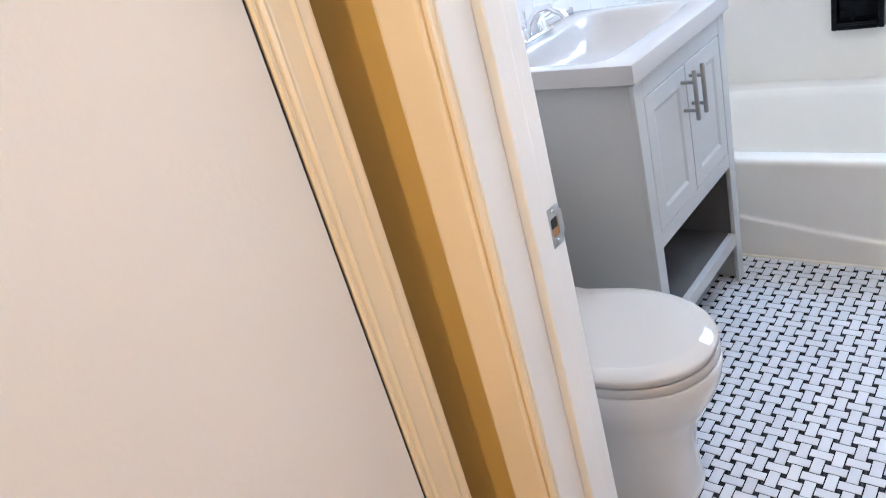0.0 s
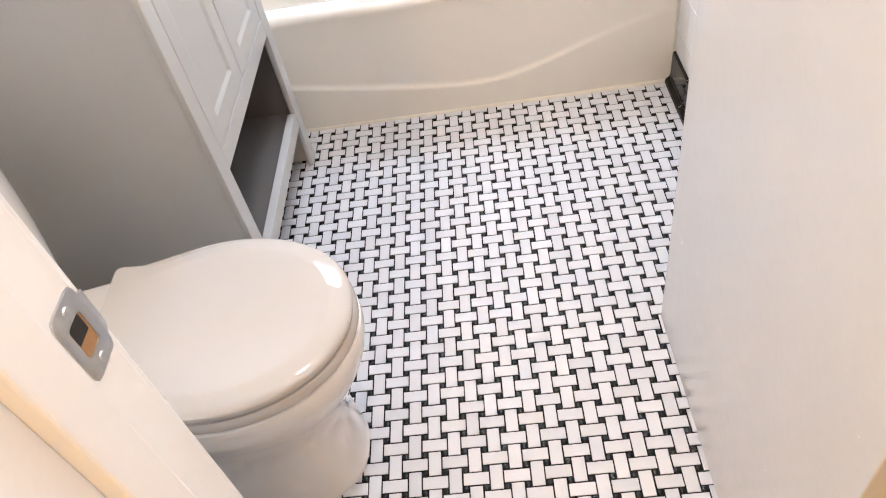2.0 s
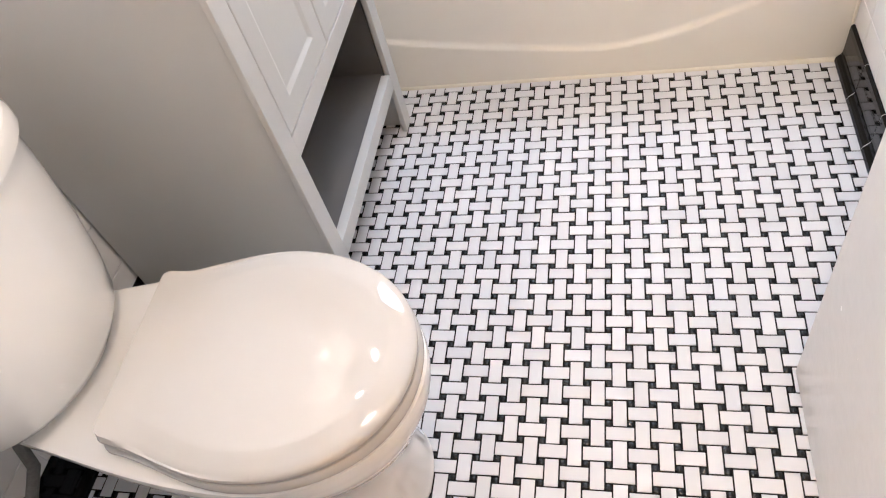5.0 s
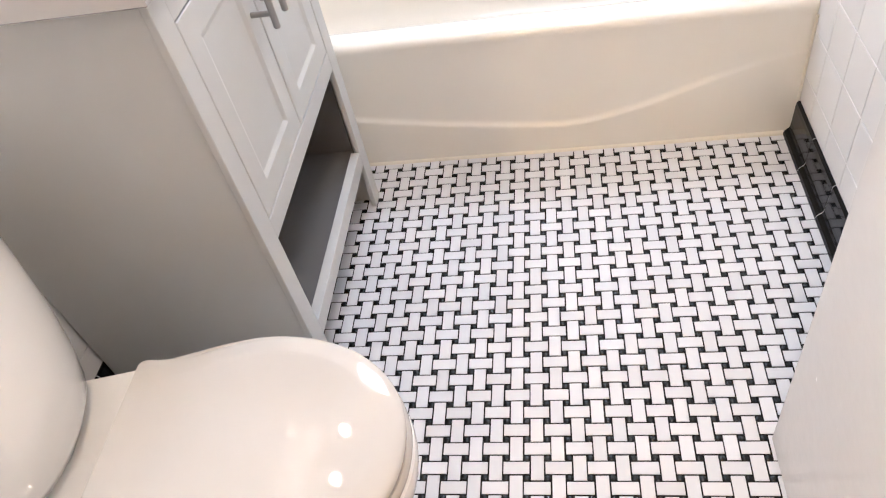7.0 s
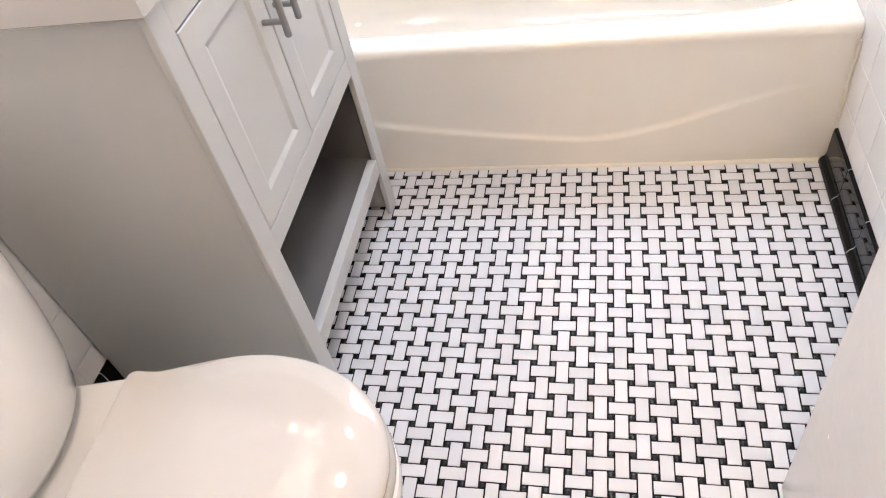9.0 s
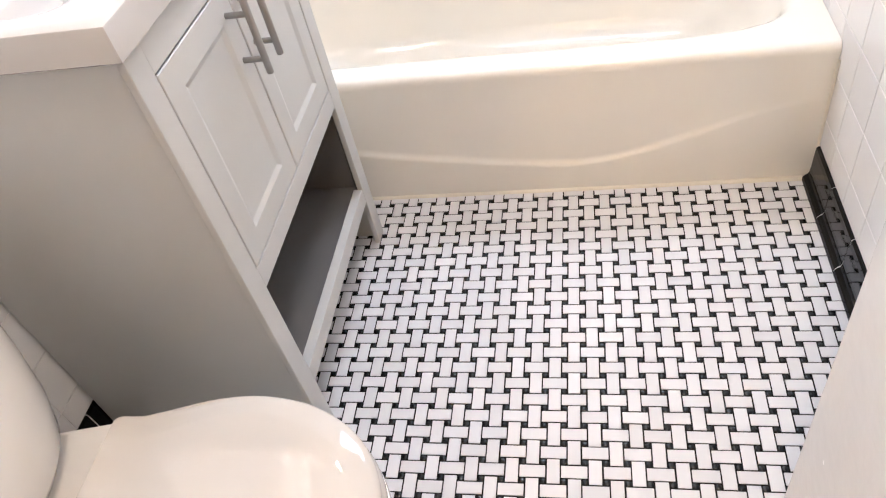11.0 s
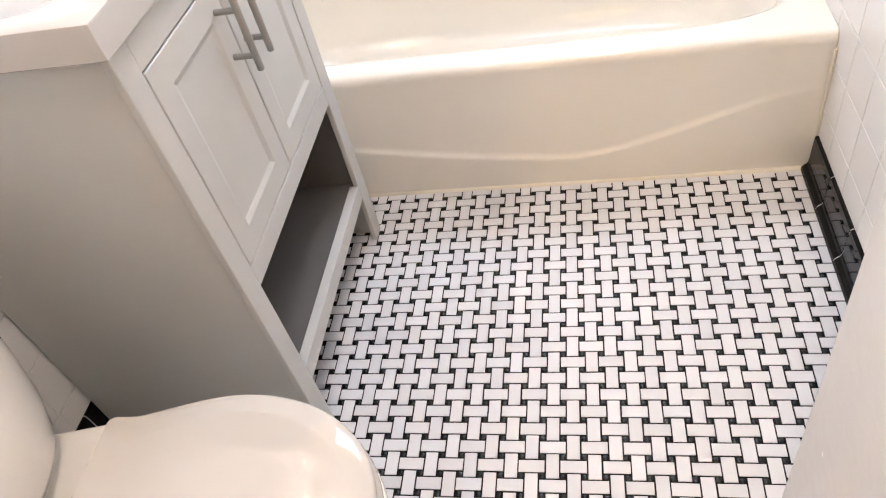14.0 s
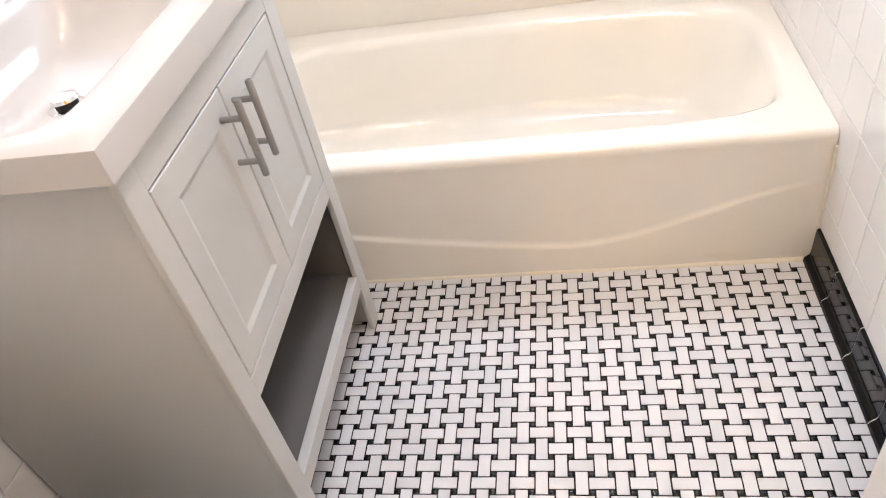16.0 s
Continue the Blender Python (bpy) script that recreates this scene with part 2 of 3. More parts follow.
tagged(part("wall_hall_east", bm, HALL_PAINT), "unseen golden tan hall wall with an added window opening", "", "", "structure")
slab("ceiling", LEFT - T, RIGHT + T, -1.176, BACK + T, CEIL, CEIL + 0.1, WALL_PAINT, "white painted bathroom ceiling")
slab("ceiling_hall", HALL_X - T, 1.3, -3.2, -1.176, CEIL, CEIL + 0.1, WALL_PAINT, "white painted hall ceiling")

# outside ground
g = slab("ground", -300, 300, -300, 300, -0.5, -0.4, material("grass ground", (0.07, 0.09, 0.04), 0.9, vary=0.3), "plain ground outside the house")

# caulk along the tub and in the tub's corner
tagged(part("trim", tube([(LEFT, TUB_Y - 0.001, 0.001), (RIGHT - 0.02, TUB_Y - 0.001, 0.001)], 0.009, 10), CAULK, smooth=True), "cream caulk bead between tub and floor", "", "", "structure")
tagged(part("trim", tube([(RIGHT - 0.003, TUB_Y - 0.001, 0.09), (RIGHT - 0.003, TUB_Y - 0.001, 0.325)], 0.0035, 8), CAULK, smooth=True), "cream caulk bead between tub and wall", "", "", "structure")

# ---- window over the tub and added hall window ----
def window(name, x0, x1, z0, z1, y, label):
    w = thing(name, ((x0 + x1) / 2, y, z0), label, "window", kind="structure")
    bm = bmesh.new()
    for a, b, c, d in ((x0, x0 + 0.04, z0, z1), (x1 - 0.04, x1, z0, z1), (x0 + 0.04, x1 - 0.04, z0, z0 + 0.04), (x0 + 0.04, x1 - 0.04, z1 - 0.04, z1), (x0 + 0.04, x1 - 0.04, (z0 + z1) / 2 - 0.015, (z0 + z1) / 2 + 0.015)):
        box(a, b, y, y + 0.04, c, d, 0.003, 1, bm)
    part("window_frame", bm, TRIM, w)
    for c, d in ((z0 + 0.04, (z0 + z1) / 2 - 0.015), ((z0 + z1) / 2 + 0.015, z1 - 0.04)):
        pane = part("pane", box(x0 + 0.04, x1 - 0.04, y + 0.018, y + 0.022, c, d), GLASS, w)
        pane.visible_shadow = False
    part("window_sill", box(x0 - 0.03, x1 + 0.03, BACK - 0.02, y - 0.002, z0 - 0.025, z0 - 0.001, 0.003, 1), TRIM, w)


window("window_1", *WIN, BACK + 0.045, "white framed frosted window over the bathtub")

# ---- doorway: jambs, stops, casings ----
def casing_profile(width, deep):
    """Colonial casing: (across, proud) from the inner edge outwards."""
    k = width / 0.085
    pts = [(0, 0), (0, 0.006), (0.003, 0.009), (0.008, 0.009), (0.010, 0.007), (0.013, 0.0105), (0.018, 0.0125), (0.024, 0.0105), (0.027, 0.0115), (0.055, 0.0135), (0.060, 0.017), (0.066, 0.0145), (0.070, 0.0165), (0.078, 0.0185), (0.083, 0.0175), (0.085, 0.015), (0.085, 0)]
    return [(u * k, v * deep / 0.0185) for u, v in pts]


def casing(name, profile, to3d, z0, z1, mat, parent):
    return part(name, loft([[to3d(u, v, z0) for u, v in profile], [to3d(u, v, z1) for u, v in profile]]), mat, parent)


doorway = thing("door_frame", ((JAMB_L + JAMB_R) / 2, (DOOR_Y + HALL_Y) / 2, 0), "cream white painted wooden door frame with casings", "door frame", kind="structure")
J0, J1 = HALL_Y - 0.002, DOOR_Y + 0.002
part("jamb", box(JAMB_L - 0.02, JAMB_L, J0, J1, -0.003, HEAD + 0.02, 0.002, 2), TRIM, doorway)
part("jamb", box(JAMB_R, JAMB_R + 0.02, J0, J1, -0.003, HEAD + 0.02, 0.002, 2), TRIM, doorway)
part("head_jamb", box(JAMB_L, JAMB_R, J0, J1, HEAD, HEAD + 0.02, 0.002, 2), TRIM, doorway)
STOP = (-1.197, -1.160)
part("door_stop", box(JAMB_L - 0.001, JAMB_L + 0.016, *STOP, 0.0, HEAD, 0.003, 3), TRIM, doorway)
part("door_stop", box(JAMB_R - 0.016, JAMB_R + 0.001, *STOP, 0.0, HEAD, 0.003, 3), TRIM, doorway)
part("door_stop", box(JAMB_L + 0.016, JAMB_R - 0.016, *STOP, HEAD - 0.016, HEAD + 0.001, 0.003, 3), TRIM, doorway)
prof = [(0, 0), (0, 0.008), (0.002, 0.011), (0.006, 0.012), (0.009, 0.010), (0.011, 0.0085), (0.013, 0.011), (0.017, 0.0135), (0.023, 0.0145), (0.045, 0.0165), (0.064, 0.019), (0.068, 0.0185), (0.070, 0.016), (0.070, 0)]
casing("casing", prof, lambda u, v, z: (JAMB_L - 0.004 - u, HALL_Y - v, z), -0.003, HEAD + 0.085, HALL_TRIM, doorway)
casing("casing", prof, lambda u, v, z: (JAMB_R + 0.004 + u, HALL_Y - v, z), -0.003, HEAD + 0.085, HALL_TRIM, doorway)
part("head_casing", loft([[(x, HALL_Y - v, HEAD + 0.004 + u) for u, v in prof] for x in (JAMB_L - 0.004, JAMB_R + 0.004)]), HALL_TRIM, doorway)
casing("casing", prof, lambda u, v, z: (JAMB_L - 0.004 - u, DOOR_Y + v, z), 0.0, HEAD + 0.085, TRIM, doorway)

# strike plate let into the latch jamb
strike = thing("strike_plate", (JAMB_L, -1.1285, 0.919), "brushed steel strike plate screwed into the door jamb", "strike plate")
SX = JAMB_L + 0.0014


def plate_loop(x, half_y, half_z, n):
    return [(x, *super_ray(-1.1285, 0.948, half_y, half_y, half_z, half_z, n, 2 * math.pi * (k + 0.5) / 48)) for k in range(48)]


part("plate", loft([plate_loop(JAMB_L - 0.001, 0.0165, 0.0290, 8), plate_loop(SX - 0.0004, 0.0165, 0.0290, 8), plate_loop(SX, 0.0160, 0.0285, 8), plate_loop(SX, 0.0088, 0.0135, 8), plate_loop(JAMB_L - 0.001, 0.0086, 0.0133, 8)], False, False), STEEL, strike, smooth=True)
part("lip", loft([[(SX - 0.0014 + o, -1.1125, z) for o, z in ((0, 0.929), (0.0014, 0.929), (0.0014, 0.967), (0, 0.967))], [(SX - 0.003 + o, -1.106, z) for o, z in ((0, 0.932), (0.0014, 0.932), (0.0014, 0.964), (0, 0.964))]]), STEEL, strike)
part("latch_hole", box(JAMB_L - 0.015, JAMB_L + 0.0004, -1.1373, -1.1197, 0.9346, 0.9614), RAW_WOOD, strike, "splintered raw wood in the latch hole")
# no real recess: the hole's shade is a near-black block
part("latch_pocket", box(JAMB_L - 0.015, JAMB_L + 0.0007, -1.1360, -1.1212, 0.9460, 0.9608, 0.0004, 1), DARK, strike, "dark block standing in for the shaded latch pocket")
for z in (0.9695, 0.9265):
    part("screw", tube([(SX - 0.001, -1.1285, z), (SX + 0.0010, -1.1285, z)], [0.0042, 0.003], 12), STEEL, strike)

# ---- the open bathroom door ----
F0, F1 = Vector((0.3590, -1.096, 0)), Vector((0.3535, -0.462, 0))
along = (F1 - F0).normalized()
out = Vector((along.y, -along.x, 0))     # from the seen face into the leaf
DT = 0.035


def leaf(u0, u1, w0, w1, z0, z1, bevel=0.0015, bm=None):
    b = box(u0, u1, w0, w1, z0, z1, bevel, 2)
    for v in b.verts:
        v.co = F0 + along * v.co.x + out * v.co.y + Vector((0, 0, v.co.z))
    if bm is None:
        return b
    me = bpy.data.meshes.new("tmp")
    b.to_mesh(me)
    b.free()
    bm.from_mesh(me)
    bpy.data.meshes.remove(me)
    return bm


LEN = (F1 - F0).length
door = thing("door_1", F0 + out * DT / 2, "white painted flush wooden door standing open", "door", kind="structure")
part("leaf", leaf(0, LEN, 0, DT, 0.010, 2.012, 0.002), DOOR_PAINT, door)
for z0 in (0.305, 1.72):
    hinge = part("hinge", leaf(-0.0018, 0.0004, 0.006, DT - 0.002, z0, z0 + 0.089, 0.0004), BRONZE, door, "dark bronze butt hinge")
    kx = F0 + along * -0.006 + out * (DT + 0.004)
    for k in range(5):
        a, b = z0 + k * 0.0178, z0 + (k + 1) * 0.0178 - 0.0006
        part("knuckle", tube([(kx.x, kx.y, a), (kx.x, kx.y, b)], 0.0062, 12), BRONZE, hinge)
    part("jamb_plate", box(JAMB_R - 0.0018, JAMB_R + 0.001, DOOR_Y - 0.032, DOOR_Y + 0.001, z0, z0 + 0.089, 0.0004, 1), BRONZE, hinge)
knob = part("knob", tube([F0 + along * (LEN - 0.06) - out * d + Vector((0, 0, 0.975)) for d in (-0.002, 0.004, 0.008, 0.022, 0.030, 0.042, 0.054, 0.060)], [0.031, 0.031, 0.014, 0.011, 0.018, 0.027, 0.024, 0.010], 24), STEEL, door, smooth=True)

# ---- closed hall door with its casing ----
hd = thing("door_2", (HALL_X, -1.80, 0), "closed flush beige hall door with a brass hinge", "door", kind="structure")
part("leaf", box(HALL_X - 0.035, HALL_X + 0.006, -2.20, -1.3752, 0.008, 2.03, 0.002), HALL_DOOR, hd)
part("backing", box(HALL_X - 0.09, HALL_X - 0.04, -2.22, -1.384, 0.0, 2.05), DARK, hd)
for z0 in (0.345, 1.66):
    hinge = part("hinge", tube([(HALL_X + 0.013, -1.372, z0), (HALL_X + 0.013, -1.372, z0 + 0.089)], 0.006, 12), BRASS, hd, "brass hinge knuckle")
    part("hinge_tip", tube([(HALL_X + 0.013, -1.372, z0 + 0.0892), (HALL_X + 0.013, -1.372, z0 + 0.095), (HALL_X + 0.013, -1.372, z0 + 0.098)], [0.004, 0.0055, 0.002], 12), BRASS, hinge)
# dark strip painted into the gap between leaf and casing as its shade
part("seal", box(HALL_X - 0.036, HALL_X + 0.0035, -1.3750, -1.3717, 0.008, 2.03), DARK, hd, "dark strip standing in for the shade in the door gap")
hf = thing("door_frame", (HALL_X, -1.34, 0), "cream painted moulded casing of the hall door, warm light in its colour", "door frame", kind="structure")
part("jamb", box(HALL_X - 0.0895, HALL_X - 0.0002, -1.3712, -1.3022, -0.003, 2.05), HALL_TRIM, hf)
casing("casing", casing_profile(0.070, 0.020), lambda u, v, z: (HALL_X + v, -1.3715 + u, z), -0.003, 2.11, HALL_TRIM, hf)
part("head_casing", loft([[(HALL_X + v, y, 2.04 + u) for u, v in casing_profile(0.070, 0.020)] for y in (-2.22, -1.3715)]), HALL_TRIM, hf)


# ---- bathtub ----
tub = thing("bathtub", (-0.18, 0.76, 0), "white enamelled alcove bathtub with a moulded apron", "bathtub")
N = 160
tx, ty = -0.18, 0.745
angles = [2 * math.pi * (k + 0.5) / N for k in range(N)]
RIM = 0.362
ox0, ox1, oy0, oy1 = LEFT + 0.002, RIGHT - 0.001, TUB_Y + 0.022, BACK - 0.001


def with_corners(listed, cx, cy, x0, x1, y0, y1):
    """The listed directions, of which the nearest ones are turned to point at the four corners."""
    res = list(listed)
    for x, y in ((x0, y0), (x1, y0), (x1, y1), (x0, y1)):
        a = math.atan2(y - cy, x - cx) % (2 * math.pi)
        res[min(range(len(res)), key=lambda k: abs(res[k] - a))] = a
    return sorted(res)


angles = with_corners(angles, tx, ty, ox0, ox1, oy0, oy1)


def tub_loop(ax, bx, ay, by, n, z):
    return [(*super_ray(tx, ty, ax, bx, ay, by, n, a), z) for a in angles]


loops = [[(*rect_ray(tx, ty, ox0, ox1, oy0, oy1, a), RIM) for a in angles]]
loops += [tub_loop(0.70, 0.722, 0.302, 0.318, 6.5, RIM + 0.0005), tub_loop(0.690, 0.712, 0.291, 0.307, 6.0, RIM - 0.002), tub_loop(0.682, 0.704, 0.283, 0.299, 5.6, RIM - 0.008),
          tub_loop(0.672, 0.692, 0.274, 0.290, 5.2, RIM - 0.03), tub_loop(0.655, 0.655, 0.262, 0.275, 4.6, RIM - 0.13), tub_loop(0.630, 0.600, 0.246, 0.256, 4.2, 0.130),
          tub_loop(0.600, 0.555, 0.228, 0.236, 4.0, 0.095), tub_loop(0.560, 0.510, 0.195, 0.200, 3.6, 0.078), tub_loop(0.40, 0.36, 0.12, 0.12, 3.0, 0.072)]
part("basin", loft(loops, cap_first=False), ENAMEL, tub, smooth=True)


def ridge(x):
    """Height of the moulded wave across the apron."""
    if x < 0.02:
        return 0.083 + 0.062 * ((0.02 - x) / 0.50) ** 1.35
    return 0.083 + 0.150 * smooth01((x - 0.02) / 0.62) ** 0.95


NX = 120
grid = []
for i in range(NX + 1):
    x = ox0 + (ox1 - ox0) * i / NX
    r = ridge(x)
    fade = 1 - 0.75 * smooth01((x - 0.22) / 0.33)
    col = []
    zs = [0.0, 0.02, r - 0.035, r - 0.020, r - 0.010, r - 0.004, r, r + 0.004, r + 0.009, r + 0.016, r + 0.03]
    top = [0.26 + 0.06 * k / 4 for k in range(5)]
    for z in zs + top:
        proud = 0.007 * fade * (1 - smooth01((z - r + 0.004) / 0.016)) if z < 0.25 else 0
        col.append((x, TUB_Y + 0.004 - proud + 0.004 * (z / 0.32), z))
    for k in range(1, 9):
        a = math.pi / 2 * k / 8
        col.append((x, TUB_Y - 0.002 + 0.0 + 0.026 * (1 - math.cos(a)) + 0.010 * (1 - k / 8) ** 2, 0.328 + 0.034 * math.sin(a)))
    grid.append(col)
part("apron", loft(grid, False, False, closed=False), ENAMEL, tub, smooth=True)

# black ceramic soap dish on the wall over the tub
dish = thing("soap_dish", (-0.30, BACK, 0.555), "glossy black ceramic soap dish set in the wall", "soap dish")
bm = bmesh.new()
for a, b, c, d in ((-0.385, -0.365, 0.557, 0.70), (-0.235, -0.215, 0.557, 0.70), (-0.365, -0.235, 0.557, 0.575), (-0.365, -0.235, 0.68, 0.70)):
    box(a, b, BACK - 0.045, BACK - 0.0005, c, d, 0.004, 2, bm)
part("rim", bm, BASE_TILE, dish)
part("bowl", box(-0.366, -0.234, BACK - 0.018, BACK - 0.001, 0.574, 0.681, 0.002), BASE_TILE, dish)
part("tray", box(-0.364, -0.236, BACK - 0.062, BACK - 0.019, 0.576, 0.588, 0.005, 3), BASE_TILE, dish)


# ---- vanity ----
VX0, VX1, VY0, VY1, VZ = LEFT + 0.012, -0.464, -0.345, 0.250, 0.876
van = thing("vanity_cabinet", ((VX0 + VX1) / 2, (VY0 + VY1) / 2, 0), "grey painted two-door bathroom vanity with an open shelf", "vanity")
ST = 0.045                       # width of the posts
for y0 in (VY0, VY1 - ST):
    part("post", box(VX1 - 0.012, VX1, y0, y0 + ST, 0.0, VZ, 0.0018), GREY, van)
for y0, y1 in ((VY0 + 0.0045, VY0 + 0.019), (VY1 - 0.019, VY1 - 0.003)):
    part("side_panel", box(VX0, VX1 - 0.0125, y0, y1, 0.0, VZ, 0.001), GREY, van)
part("top_rail", box(VX1 - 0.022, VX1 - 0.0006, VY0 + ST, VY1 - ST, 0.825, VZ, 0.0015), GREY, van)
part("middle_rail", box(VX1 - 0.022, VX1 - 0.0006, VY0 + ST, VY1 - ST, 0.417, 0.4605, 0.0015), GREY, van)
part("shelf_rail", box(VX1 - 0.022, VX1 - 0.0006, VY0 + ST, VY1 - ST, 0.143, 0.184, 0.0015), GREY, van)
part("shelf", box(VX0 + 0.012, VX1 - 0.0225, VY0 + 0.0195, VY1 - 0.0195, 0.156, 0.172, 0.001), GREY_SHADED, van, "grey shelf darkened for the shade inside")
part("cabinet_floor", box(VX0 + 0.012, VX1 - 0.0225, VY0 + 0.0195, VY1 - 0.0195, 0.440, 0.456, 0.001), GREY_SHADED, van)
# added sheets that carry the painted shade over the inner sides
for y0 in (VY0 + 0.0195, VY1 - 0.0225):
    part("lining", box(VX0 + 0.013, VX1 - 0.0235, y0, y0 + 0.003, 0.1725, 0.4395), GREY_SHADED, van, "thin sheet added to darken the vanity's inside")
part("back_panel", box(VX0, VX0 + 0.010, VY0 + 0.0195, VY1 - 0.0195, 0.10, VZ - 0.002), GREY_SHADED, van)


def shaker_door(y0, y1, z0, z1):
    """A frame-and-panel door whose panel slopes down from a raised bead."""
    x = VX1 - 0.0008
    rings = [(0.0, x - 0.018), (0.0, x - 0.0015), (0.0015, x), (0.044, x), (0.0455, x - 0.0004), (0.0535, x - 0.0040), (0.0555, x - 0.0045), (0.060, x - 0.0045)]
    loops = [[(d, y0 + i, z0 + i), (d, y1 - i, z0 + i), (d, y1 - i, z1 - i), (d, y0 + i, z1 - i)] for i, d in rings]
    return loft(loops)


MID = (VY0 + VY1) / 2
for y0, y1, hy in ((VY0 + ST + 0.0034, MID - 0.0020, MID - 0.030), (MID + 0.0020, VY1 - ST - 0.0034, MID + 0.026)):
    d = part("door", shaker_door(y0, y1, 0.4635, 0.8220), GREY, van)
    h = part("handle", tube([(-0.4285, hy, 0.682), (-0.4285, hy, 0.6835), (-0.4285, hy, 0.8135), (-0.4285, hy, 0.815)], [0.005, 0.006, 0.006, 0.005], 16), NICKEL, d, "brushed nickel bar pull", smooth=True)
    for z in (0.708, 0.784):
        part("standoff", tube([(VX1 - 0.001, hy, z), (-0.4285, hy, z)], 0.005, 12), NICKEL, d, "brushed nickel standoff", smooth=True)

# sink top with an integral basin
sink = thing("sink", (-0.70, MID, VZ), "white one-piece sink top with rectangular basin on the vanity", "sink")
SX0, SX1, SY0, SY1, SZ = LEFT + 0.001, -0.451, -0.362, 0.264, 0.926
bx, by = -0.715, MID
M = 128
ang = with_corners([2 * math.pi * (k + 0.5) / M for k in range(M)], bx, by, SX0, SX1, SY0, SY1)


def sink_loop(ax, bx1, ay, by1, n, z):
    pts = [super_ray(bx, by, ax, bx1, ay, by1, n, a) for a in ang]
    return [(px, py, z) for px, py in pts]


def outer_loop(inset, z):
    return [(*rect_ray(bx, by, SX0 + inset, SX1 - inset, SY0 + inset, SY1 - inset, a), z) for a in ang]


loops = [outer_loop(0.030, VZ + 0.0006), outer_loop(0.004, VZ + 0.0006), outer_loop(0.0, VZ + 0.004), outer_loop(0.0, SZ - 0.004), outer_loop(0.0012, SZ - 0.0012), outer_loop(0.004, SZ)]
loops += [sink_loop(0.150, 0.192, 0.274, 0.274, 9, SZ), sink_loop(0.146, 0.188, 0.269, 0.269, 8, SZ - 0.0018), sink_loop(0.141, 0.179, 0.261, 0.261, 7, SZ - 0.008),
          sink_loop(0.136, 0.160, 0.243, 0.243, 6, SZ - 0.028), sink_loop(0.128, 0.135, 0.218, 0.218, 5, SZ - 0.056), sink_loop(0.114, 0.106, 0.182, 0.182, 5.5, SZ - 0.084), sink_loop(0.090, 0.076, 0.135, 0.135, 4.5, SZ - 0.101), sink_loop(0.030, 0.030, 0.030, 0.030, 2, SZ - 0.110)]
part("basin", loft(loops, cap_first=False), SINK, sink, smooth=True)
part("backsplash_lip", box(SX0, SX0 + 0.014, SY0 + 0.002, SY1 - 0.002, SZ - 0.001, SZ + 0.016, 0.004, 2), SINK, sink)
drain = thing("sink_drain", (bx, by, SZ - 0.11), "chrome pop-up drain in the basin", "drain")
part("flange", tube([(bx, by, SZ - 0.113), (bx, by, SZ - 0.109), (bx, by, SZ - 0.1075)], [0.030, 0.030, 0.024], 32), CHROME, drain, smooth=True)
part("neck", tube([(bx, by, SZ - 0.109), (bx, by, SZ - 0.098)], 0.018, 24), DARK, drain)
part("stopper", tube([(bx, by, SZ - 0.099), (bx, by, SZ - 0.097), (bx, by, SZ - 0.092), (bx, by, SZ - 0.090)], [0.020, 0.022, 0.020, 0.009], 32), CHROME, drain, smooth=True)

# faucet
fx, fy = -0.900, MID
faucet = thing("faucet", (fx, fy, SZ), "polished chrome two-handle basin faucet", "faucet")
bm = box(fx - 0.024, fx + 0.024, fy - 0.078, fy + 0.078, SZ, SZ + 0.018, 0.008, 3)
part("base", bm, CHROME, faucet, smooth=True)
part("spout", tube([(fx, fy, SZ + 0.015), (fx + 0.004, fy, SZ + 0.05), (fx + 0.03, fy, SZ + 0.082), (fx + 0.07, fy, SZ + 0.085), (fx + 0.105, fy, SZ + 0.066), (fx + 0.112, fy, SZ + 0.052)], [0.019, 0.015, 0.013, 0.012, 0.012, 0.012], 18), CHROME, faucet, smooth=True)
part("lift_rod", tube([(fx - 0.018, fy, SZ + 0.015), (fx - 0.018, fy, SZ + 0.075), (fx - 0.018, fy, SZ + 0.078), (fx - 0.018, fy, SZ + 0.088)], [0.003, 0.003, 0.006, 0.005], 10), CHROME, faucet, smooth=True)
for s in (-1, 1):
    hy = fy + s * 0.051
    h = part("handle", tube([(fx, hy, SZ + 0.016), (fx, hy, SZ + 0.030), (fx, hy, SZ + 0.042), (fx, hy, SZ + 0.050)], [0.019, 0.016, 0.014, 0.008], 18), CHROME, faucet, smooth=True)
    part("lever", tube([(fx, hy, SZ + 0.046), (fx + 0.012, hy + s * 0.03, SZ + 0.052), (fx + 0.018, hy + s * 0.055, SZ + 0.060)], [0.008, 0.006, 0.0045], 12), CHROME, h, smooth=True)


# ---- toilet ----
TY = -0.691
toilet = thing("toilet", (-0.55, TY, 0), "white two-piece china toilet with closed lid", "toilet")
K = 72


